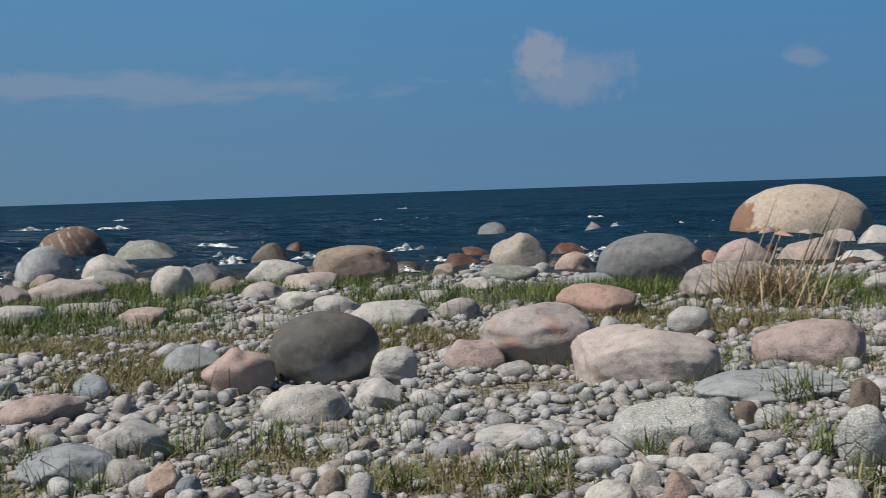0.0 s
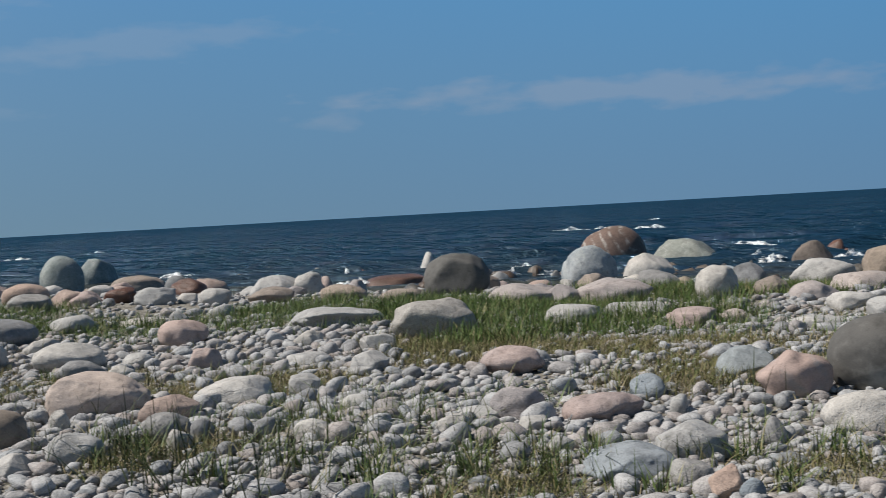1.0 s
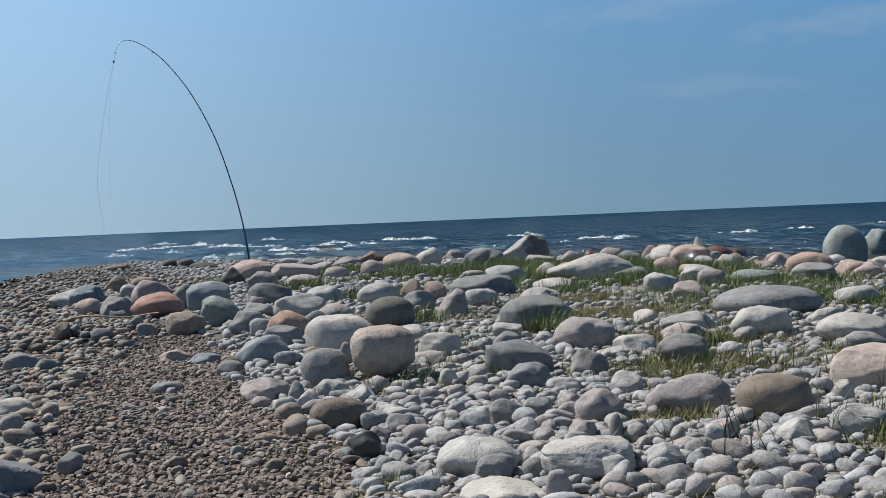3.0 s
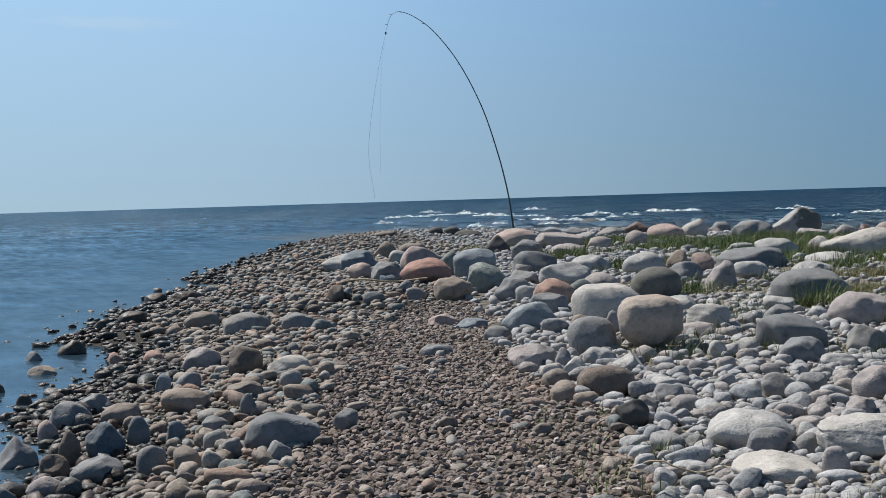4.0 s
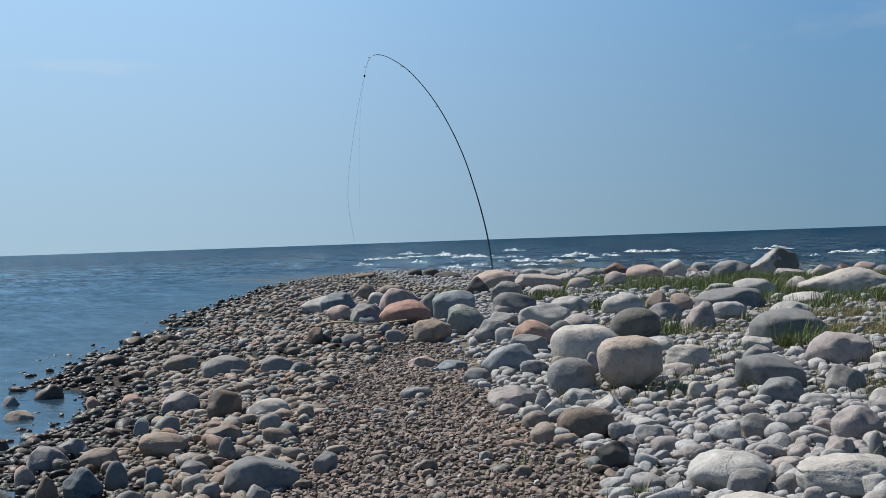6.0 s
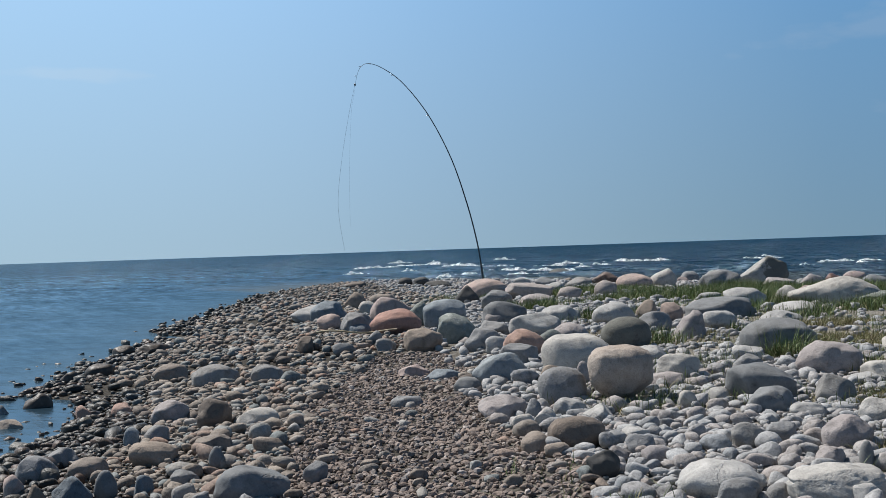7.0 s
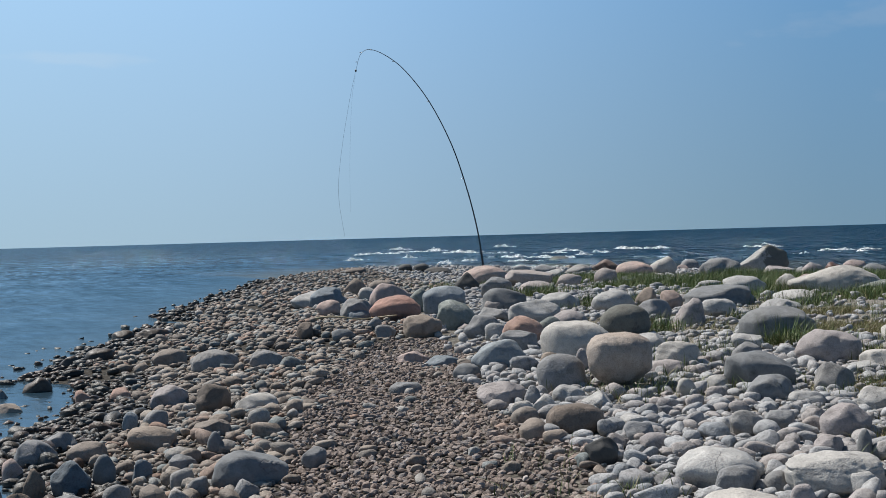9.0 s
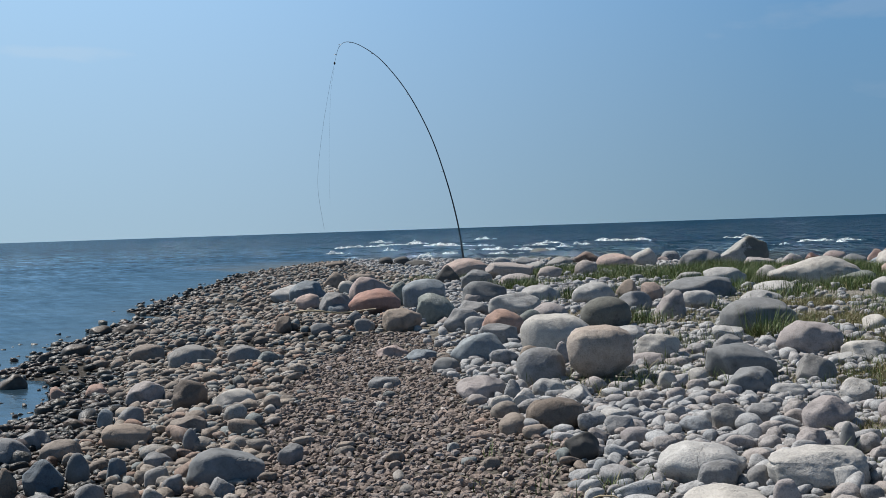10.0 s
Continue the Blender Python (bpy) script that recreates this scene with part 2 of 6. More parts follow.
TONES = {
    "white": ((0.433, 0.419, 0.400), (0.347, 0.338, 0.328), "pale grey-white"), "grey": ((0.268, 0.266, 0.268), (0.200, 0.199, 0.199), "mid-grey"),
    "tan": ((0.297, 0.246, 0.208), (0.249, 0.210, 0.179), "warm tan"), "pink": ((0.398, 0.309, 0.280), (0.348, 0.288, 0.271), "dusty pink granite"),
    "pinkgrey": ((0.357, 0.315, 0.302), (0.298, 0.276, 0.272), "pinkish-grey"), "peach": ((0.386, 0.297, 0.252), (0.316, 0.233, 0.200), "peach-coloured"),
    "orange": ((0.433, 0.243, 0.189), (0.361, 0.223, 0.184), "rusty orange"), "coral": ((0.389, 0.250, 0.198), (0.348, 0.250, 0.217), "coral-red"),
    "brown": ((0.186, 0.147, 0.119), (0.149, 0.125, 0.107), "brown"), "dark": ((0.089, 0.086, 0.082), (0.074, 0.072, 0.069), "dark charcoal-grey"),
    "slate": ((0.208, 0.213, 0.217), (0.156, 0.159, 0.161), "slate-grey"), "blue": ((0.261, 0.290, 0.313), (0.208, 0.235, 0.255), "bluish-grey"),
    "green": ((0.235, 0.253, 0.232), (0.175, 0.191, 0.178), "greenish-grey"), "rust": ((0.149, 0.075, 0.055), (0.097, 0.061, 0.047), "dark red-brown"),
    "capped": ((0.096, 0.093, 0.089), (0.081, 0.080, 0.078), "dark grey pale-footed"),
    "flanked": ((0.409, 0.354, 0.301), (0.349, 0.294, 0.246), "cream rust-flanked"),
    "striped": ((0.165, 0.111, 0.090), (0.133, 0.094, 0.079), "red-brown white-veined"),
    "wetbrown": ((0.085, 0.064, 0.051), (0.060, 0.051, 0.045), "wet dark brown"),
    "ball": ((0.365, 0.320, 0.285), (0.335, 0.271, 0.226), "pinkish-tan rust-stained"),
    "darkgreen": ((0.120, 0.122, 0.113), (0.146, 0.147, 0.134), "dark greenish-grey"),
    "split": ((0.339, 0.332, 0.318), (0.267, 0.267, 0.258), "pale-faced grey"),
    "bluedeep": ((0.125, 0.156, 0.185), (0.162, 0.184, 0.203), "steel-blue"),
    "greenbig": ((0.199, 0.230, 0.223), (0.257, 0.275, 0.261), "lichened green-grey"),
    "orangepatch": ((0.298, 0.234, 0.189), (0.339, 0.295, 0.258), "tan rust-patched"),
    "peachbig": ((0.404, 0.338, 0.301), (0.367, 0.316, 0.293), "pale peach"),
    "brownbig": ((0.222, 0.175, 0.136), (0.189, 0.166, 0.144), "chestnut-brown"),
    "pitted": ((0.356, 0.344, 0.332), (0.275, 0.267, 0.258), "pitted white-grey"),
    "darktall": ((0.109, 0.105, 0.097), (0.097, 0.094, 0.088), "olive-charcoal"),
    "bluewhite": ((0.339, 0.357, 0.371), (0.250, 0.283, 0.306), "blue-white"),
    "greenrust": ((0.242, 0.258, 0.232), (0.194, 0.201, 0.181), "sage-green rust-footed"),
    "whitecap": ((0.339, 0.303, 0.263), (0.291, 0.262, 0.228), "cream-coloured"),
    "tanblock": ((0.323, 0.258, 0.203), (0.279, 0.221, 0.176), "sandy tan"),
    "veined": ((0.315, 0.283, 0.258), (0.271, 0.246, 0.232), "pinkish-grey banded"),
    "peachsplit": ((0.371, 0.275, 0.237), (0.339, 0.262, 0.237), "peach grey-streaked"),
    "pinkflame": ((0.383, 0.332, 0.314), (0.348, 0.312, 0.301), "pale pink coral-streaked"),
    "pinkbig": ((0.404, 0.348, 0.322), (0.371, 0.332, 0.314), "pale pink"),
    "lichen": ((0.267, 0.271, 0.267), (0.323, 0.324, 0.318), "white-lichened grey"),
    "bluegrey": ((0.242, 0.267, 0.285), (0.279, 0.295, 0.310), "pale blue-grey"),
}
# what sets single stones apart: grains, gloss, relief, veins, lichen and patches
WEATHER = {
    "dark": dict(speck=0.18, relief=0.22), "slate": dict(speck=0.2, relief=0.4), "rust": dict(rough=0.45), "wetbrown": dict(rough=0.5, relief=0.3),
    "capped": dict(speck=0.16, relief=0.16, patch=((0.295, 0.295, 0.283), (0.9, 0.0, -3.0), 0.76)),
    "flanked": dict(patch=((0.197, 0.107, 0.070), (-0.42, 0.0, -0.25), 0.9)),
    "striped": dict(relief=0.3, veins=((0.410, 0.385, 0.353), 1.3)),
    "ball": dict(speck=0.45, patch=((0.221, 0.135, 0.082), (-0.3, -1.6, -1.2), 0.98)),
    "split": dict(patch=((0.123, 0.119, 0.102), (1.5, -0.6, 0.0), 0.95)),
    "greenbig": dict(lichen=0.35), "orangepatch": dict(patch=((0.189, 0.102, 0.070), (0.25, -0.2, -0.5), 0.72)),
    "peachbig": dict(relief=0.4, patch=((0.361, 0.221, 0.139), (1.5, 0.3, 1.5), 1.12)), "brownbig": dict(relief=0.3),
    "pitted": dict(relief=1.0, speck=0.5), "darktall": dict(speck=0.2, relief=0.2), "bluewhite": dict(lichen=0.4),
    "greenrust": dict(lichen=0.3, patch=((0.205, 0.123, 0.070), (0.0, 0.0, -3.0), 0.9)), "veined": dict(veins=((0.459, 0.426, 0.385), 4.2)),
    "peachsplit": dict(relief=0.3, veins=((0.246, 0.254, 0.254), 2.0)), "pinkflame": dict(relief=0.35, veins=((0.451, 0.262, 0.197), 1.4)),
    "pinkbig": dict(relief=0.35, lichen=0.12), "lichen": dict(lichen=0.75), "bluegrey": dict(relief=0.3), "green": dict(lichen=0.2),
}
ROCKS = {k: rock("rock_" + k, a, c, **WEATHER.get(k, {})) for k, (a, c, _) in TONES.items()}

BROWN_STOPS = ((0.0, (0.114, 0.095, 0.084)), (0.16, (0.262, 0.212, 0.174)), (0.34, (0.345, 0.298, 0.251)), (0.5, (0.209, 0.171, 0.140)), (0.62, (0.302, 0.283, 0.260)), (0.74, (0.334, 0.212, 0.154)), (0.83, (0.166, 0.186, 0.185)), (0.92, (0.250, 0.262, 0.257)), (1.0, (0.469, 0.422, 0.380)))
WHITE_STOPS = ((0.0, (0.230, 0.232, 0.237)), (0.12, (0.349, 0.349, 0.352)), (0.3, (0.399, 0.396, 0.394)), (0.45, (0.307, 0.305, 0.307)), (0.6, (0.349, 0.312, 0.294)), (0.75, (0.418, 0.419, 0.421)), (0.87, (0.245, 0.256, 0.268)), (0.94, (0.299, 0.261, 0.241)), (1.0, (0.369, 0.358, 0.352)))
GRAVEL_STOPS = ((0.0, (0.160, 0.126, 0.108)), (0.3, (0.299, 0.232, 0.196)), (0.55, (0.235, 0.188, 0.163)), (0.75, (0.340, 0.276, 0.242)), (0.92, (0.191, 0.174, 0.168)), (1.0, (0.460, 0.405, 0.375)))
WET_STOPS = ((0.0, (0.022, 0.020, 0.018)), (0.35, (0.055, 0.048, 0.040)), (0.6, (0.10, 0.062, 0.045)), (0.8, (0.075, 0.08, 0.08)), (1.0, (0.15, 0.13, 0.105)))


def ground_material():
    mat, t, b = material("shingle_ground")
    vec, _, _ = spot(t)
    big = noise_of(t, 0.9, 6, 0.6, vec)
    mid = noise_of(t, 9, 6, 0.7, vec)
    col = ramp_of(t, big, (0.36, (0.237, 0.216, 0.187)), (0.52, (0.173, 0.157, 0.130)), (0.66, (0.291, 0.274, 0.243)))
    # the inner beach's ground is darker and browner: shade between its cobbles, painted in
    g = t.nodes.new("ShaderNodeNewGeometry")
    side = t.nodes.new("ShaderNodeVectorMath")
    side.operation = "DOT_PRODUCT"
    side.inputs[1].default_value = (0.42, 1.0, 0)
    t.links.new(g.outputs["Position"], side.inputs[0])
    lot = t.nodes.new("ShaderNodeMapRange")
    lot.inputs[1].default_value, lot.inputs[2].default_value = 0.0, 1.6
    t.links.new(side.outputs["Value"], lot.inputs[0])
    v = t.nodes.new("ShaderNodeTexVoronoi")
    v.inputs["Scale"].default_value = 26
    t.links.new(vec, v.inputs["Vector"])
    tint = t.nodes.new("ShaderNodeSeparateColor")
    t.links.new(v.outputs["Color"], tint.inputs[0])
    col = blend(t, "MIX", 0.45, col, ramp_of(t, tint.outputs[0], (0.0, (0.08, 0.072, 0.062)), (0.5, (0.22, 0.203, 0.178)), (1.0, (0.40, 0.38, 0.345))))
    col = blend(t, "MULTIPLY", 0.7, col, ramp_of(t, mid, (0.3, (0.6, 0.58, 0.55)), (0.6, (1, 1, 1))))
    # gap shade as colour: full on the inner beach, none on the outer
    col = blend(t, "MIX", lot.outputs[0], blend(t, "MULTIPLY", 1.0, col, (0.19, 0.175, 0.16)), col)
    t.links.new(col, b.inputs["Base Color"])
    b.inputs["Roughness"].default_value = 0.92
    b.inputs["Specular IOR Level"].default_value = 0.2
    f = bump_of(t, b, v.outputs["Distance"], 0.8, 0.03)
    f.invert = True
    bump_of(t, b, mid, 0.5, 0.02, f)
    return mat


def grass_material(name, *stops):
    mat, t, b = material(name)
    _, _, island = spot(t)
    t.links.new(ramp_of(t, island, *stops), b.inputs["Base Color"])
    b.inputs["Roughness"].default_value = 0.55
    b.inputs["Specular IOR Level"].default_value = 0.25
    return mat


def water_material():
    mat, t, b = material("sea_water")
    g = t.nodes.new("ShaderNodeNewGeometry")

    def swell(scale, sx, sy, turn, detail):
        mp = t.nodes.new("ShaderNodeMapping")
        mp.inputs["Rotation"].default_value = (0, 0, radians(turn))
        mp.inputs["Scale"].default_value = (sx, sy, 1)
        t.links.new(g.outputs["Position"], mp.inputs[0])
        return noise_of(t, scale, detail, 0.6, mp.outputs[0])

    def m(op, x, y):
        n = t.nodes.new("ShaderNodeMath")
        n.operation = op
        for i, v in enumerate((x, y)):
            if isinstance(v, (int, float)):
                n.inputs[i].default_value = v
            else:
                t.links.new(v, n.inputs[i])
        return n.outputs[0]

    # the windward sea is rough, the bay behind the spit sheltered
    sep = t.nodes.new("ShaderNodeSeparateXYZ")
    t.links.new(g.outputs["Position"], sep.inputs[0])
    reach = t.nodes.new("ShaderNodeMapRange")
    reach.inputs[1].default_value, reach.inputs[2].default_value, reach.inputs[3].default_value, reach.inputs[4].default_value = -2.2, 0.9, 0.5, 1.0
    across = m("ADD", sep.outputs[1], m("MULTIPLY", sep.outputs[0], 0.42))
    t.links.new(m("DIVIDE", across, m("ADD", 10.0, m("MULTIPLY", m("ABSOLUTE", sep.outputs[0], 0.0), 0.15))), reach.inputs[0])
    rough_sea = reach.outputs[0]
    lee = t.nodes.new("ShaderNodeAttribute")
    lee.attribute_name = "shelter"
    shelter = lee.outputs["Fac"]
    stir = m("MULTIPLY", rough_sea, m("SUBTRACT", 1.0, m("MULTIPLY", shelter, 0.93)))
    long_waves = swell(0.35, 0.35, 1.0, 12, 3)
    short = swell(1.7, 0.45, 1.0, 5, 4)
    ripple = swell(7.0, 0.6, 1.0, -8, 3)
    first = bump_of(t, b, long_waves, 1.0, 1.4)
    second = bump_of(t, b, short, 1.0, 0.45, first)
    third = bump_of(t, b, ripple, 0.8, 0.1, second)
    for n in (first, second, third):
        t.links.new(stir, n.inputs["Strength"])
    patch = swell(0.05, 0.4, 1.0, 8, 4)
    col = ramp_of(t, patch, (0.35, (0.0045, 0.0205, 0.040)), (0.65, (0.008, 0.033, 0.057)))
    # over the shallows the brown stones of the bottom tint the water
    shoal = t.nodes.new("ShaderNodeAttribute")
    shoal.attribute_name = "shallows"
    col = blend(t, "MIX", m("MULTIPLY", shoal.outputs["Fac"], swell(0.9, 0.6, 1.0, 20, 4)), col, (0.075, 0.066, 0.040))
    t.links.new(col, b.inputs["Base Color"])
    b.inputs["Roughness"].default_value = 0.6
    b.inputs["Specular IOR Level"].default_value = 0.0
    gloss = t.nodes.new("ShaderNodeBsdfGlossy")
    gloss.inputs["Roughness"].default_value = 0.15
    t.links.new(b.inputs["Normal"].links[0].from_socket, gloss.inputs["Normal"])
    # steep little faces turn the mirror away: the rougher the sea, the less of the sky it gives back
    calm = t.nodes.new("ShaderNodeMapRange")
    calm.inputs[1].default_value, calm.inputs[2].default_value, calm.inputs[3].default_value, calm.inputs[4].default_value = -170, -12, 0.27, 0.56
    t.links.new(sep.outputs[0], calm.inputs[0])
    windward = t.nodes.new("ShaderNodeMapRange")
    windward.inputs[1].default_value, windward.inputs[2].default_value = 0.55, 1.0
    t.links.new(rough_sea, windward.inputs[0])
    t.links.new(blend(t, "MIX", windward.outputs[0], (0.76, 0.90, 1.0), (0.60, 0.82, 1.0)), gloss.inputs["Color"])
    share = m("ADD", m("MULTIPLY", calm.outputs[0], m("SUBTRACT", 1.0, windward.outputs[0])), m("MULTIPLY", windward.outputs[0], 0.088))
    share = m("MULTIPLY", share, m("ADD", 1.0, m("MULTIPLY", shelter, 0.12)))
    gust = m("MULTIPLY", m("ADD", 2.4, m("MULTIPLY", windward.outputs[0], 2.4)), m("SUBTRACT", 1.0, m("MULTIPLY", shelter, 0.85)))
    face = m("ADD", 1.0, m("MULTIPLY", m("SUBTRACT", short, 0.5), gust))
    face = m("ADD", face, m("MULTIPLY", m("SUBTRACT", swell(0.5, 0.3, 1.4, 3, 6), 0.5), gust))
    face = m("ADD", face, m("MULTIPLY", m("SUBTRACT", swell(3.4, 0.4, 1.3, -4, 3), 0.5), m("SUBTRACT", 1.6, m("MULTIPLY", shelter, 1.0))))
    face = m("MAXIMUM", face, 0.12)
    mix = t.nodes.new("ShaderNodeMixShader")
    clamped = t.nodes.new("ShaderNodeMath")
    clamped.operation, clamped.use_clamp = "MULTIPLY", True
    t.links.new(share, clamped.inputs[0])
    t.links.new(face, clamped.inputs[1])
    t.links.new(clamped.outputs[0], mix.inputs[0])
    t.links.new(b.outputs[0], mix.inputs[1])
    t.links.new(gloss.outputs[0], mix.inputs[2])
    t.links.new(mix.outputs[0], [n for n in t.nodes if n.type == "OUTPUT_MATERIAL"][0].inputs[0])
    return mat


def foam_material():
    """Lacy white foam with holes, through which the water shows."""
    mat, t, b = material("sea_foam")
    g = t.nodes.new("ShaderNodeNewGeometry")
    t.links.new(ramp_of(t, noise_of(t, 9, 5, 0.7, g.outputs["Position"]), (0.3, (0.6, 0.64, 0.66)), (0.6, (0.82, 0.83, 0.83))), b.inputs["Base Color"])
    b.inputs["Roughness"].default_value = 0.9
    t.links.new(ramp_of(t, noise_of(t, 4.5, 5, 0.75, g.outputs["Position"]), (0.42, (0, 0, 0)), (0.58, (1, 1, 1))), b.inputs["Alpha"])
    return mat


def plain(name, colour, rough, metal=0.0):
    mat, t, b = material(name)
    vec, _, _ = spot(t)
    t.links.new(blend(t, "MULTIPLY", 0.4, colour, ramp_of(t, noise_of(t, 40, 3, 0.6, vec), (0.3, (0.7, 0.7, 0.7)), (0.6, (1, 1, 1)))), b.inputs["Base Color"])
    b.inputs["Roughness"].default_value, b.inputs["Metallic"].default_value = rough, metal
    return mat


GROUND, WATER, FOAM = ground_material(), water_material(), foam_material()
GRASS = grass_material("beach_grass", (0.0, (0.048, 0.084, 0.019)), (0.4, (0.075, 0.123, 0.028)), (0.75, (0.114, 0.158, 0.044)), (0.9, (0.176, 0.185, 0.075)), (1.0, (0.282, 0.238, 0.123)))
TUFT = grass_material("tuft_grass", (0.0, (0.053, 0.088, 0.022)), (0.5, (0.092, 0.132, 0.040)), (0.8, (0.141, 0.158, 0.062)), (1.0, (0.299, 0.246, 0.136)))
STEMS = grass_material("grass_stems", (0.0, (0.022, 0.034, 0.014)), (0.6, (0.045, 0.06, 0.022)), (1.0, (0.10, 0.09, 0.045)))
MAT = grass_material("low_turf", (0.0, (0.088, 0.106, 0.031)), (0.4, (0.150, 0.145, 0.053)), (0.7, (0.211, 0.172, 0.088)), (1.0, (0.299, 0.246, 0.150)))
STRAW = grass_material("dry_straw", (0.0, (0.150, 0.106, 0.062)), (0.45, (0.352, 0.273, 0.167)), (0.8, (0.458, 0.378, 0.246)), (1.0, (0.194, 0.141, 0.088)))


# ---- meshes ----
def mesh_of(name, verts, tris, mat, smooth=True):
    verts, tris = np.asarray(verts, np.float32), np.asarray(tris, np.int32)
    me = bpy.data.meshes.new(name)
    me.vertices.add(len(verts))
    me.vertices.foreach_set("co", verts.ravel())
    me.loops.add(tris.size)
    me.loops.foreach_set("vertex_index", tris.ravel())
    me.polygons.add(len(tris))
    me.polygons.foreach_set("loop_start", np.arange(0, tris.size, tris.shape[1], dtype=np.int32))
    me.polygons.foreach_set("use_smooth", np.full(len(tris), smooth))
    me.materials.append(mat)
    me.update(calc_edges=True)
    me.validate()
    return me


def ico(level):
    bm = bmesh.new()
    bmesh.ops.create_icosphere(bm, subdivisions=level, radius=1.0)
    v = np.array([p.co[:] for p in bm.verts])
    f = np.array([[p.index for p in q.verts] for q in bm.faces])
    bm.free()
    return v, f


def octa():
    """A small ball of 32 triangles, for the smallest stones."""
    v = [(1, 0, 0), (-1, 0, 0), (0, 1, 0), (0, -1, 0), (0, 0, 1), (0, 0, -1)]
    f, mid = [], {}

    def half(a, b):
        k = (min(a, b), max(a, b))
        if k not in mid:
            m = np.array(v[a]) + np.array(v[b])
            v.append(tuple(m / np.linalg.norm(m)))
            mid[k] = len(v) - 1
        return mid[k]

    for x in (0, 1):
        for y in (2, 3):
            for z in (4, 5):
                a, b, c = (x, y, z) if (x + y + z) % 2 == 0 else (y, x, z)
                p, q, r = half(a, b), half(b, c), half(c, a)
                f += [(a, p, r), (p, b, q), (r, q, c), (p, q, r)]
    return np.array(v, float), np.array(f)


ICO = {k: ico(k) for k in (1, 2, 3, 4, 5)}
ICO[0] = octa()


def lumps(v, rng, size, amount):
    """Smooth uneven swelling, from a few crossed waves."""
    out = np.zeros(len(v))
    for _ in range(7):
        k = rng.normal(size=3) * size
        out += np.sin(v @ k + rng.uniform(0, 6.28))
    return v * (1 + amount * out / 2.6)[:, None]


def facets(v, rng, n, low, high, keep):
    """Broken faces: what stands out past a plane is pressed back to it."""
    for _ in range(n):
        d = rng.normal(size=3)
        d /= np.linalg.norm(d)
        v = v - np.outer(np.maximum(v @ d - rng.uniform(low, high), 0) * keep, d)
    return v


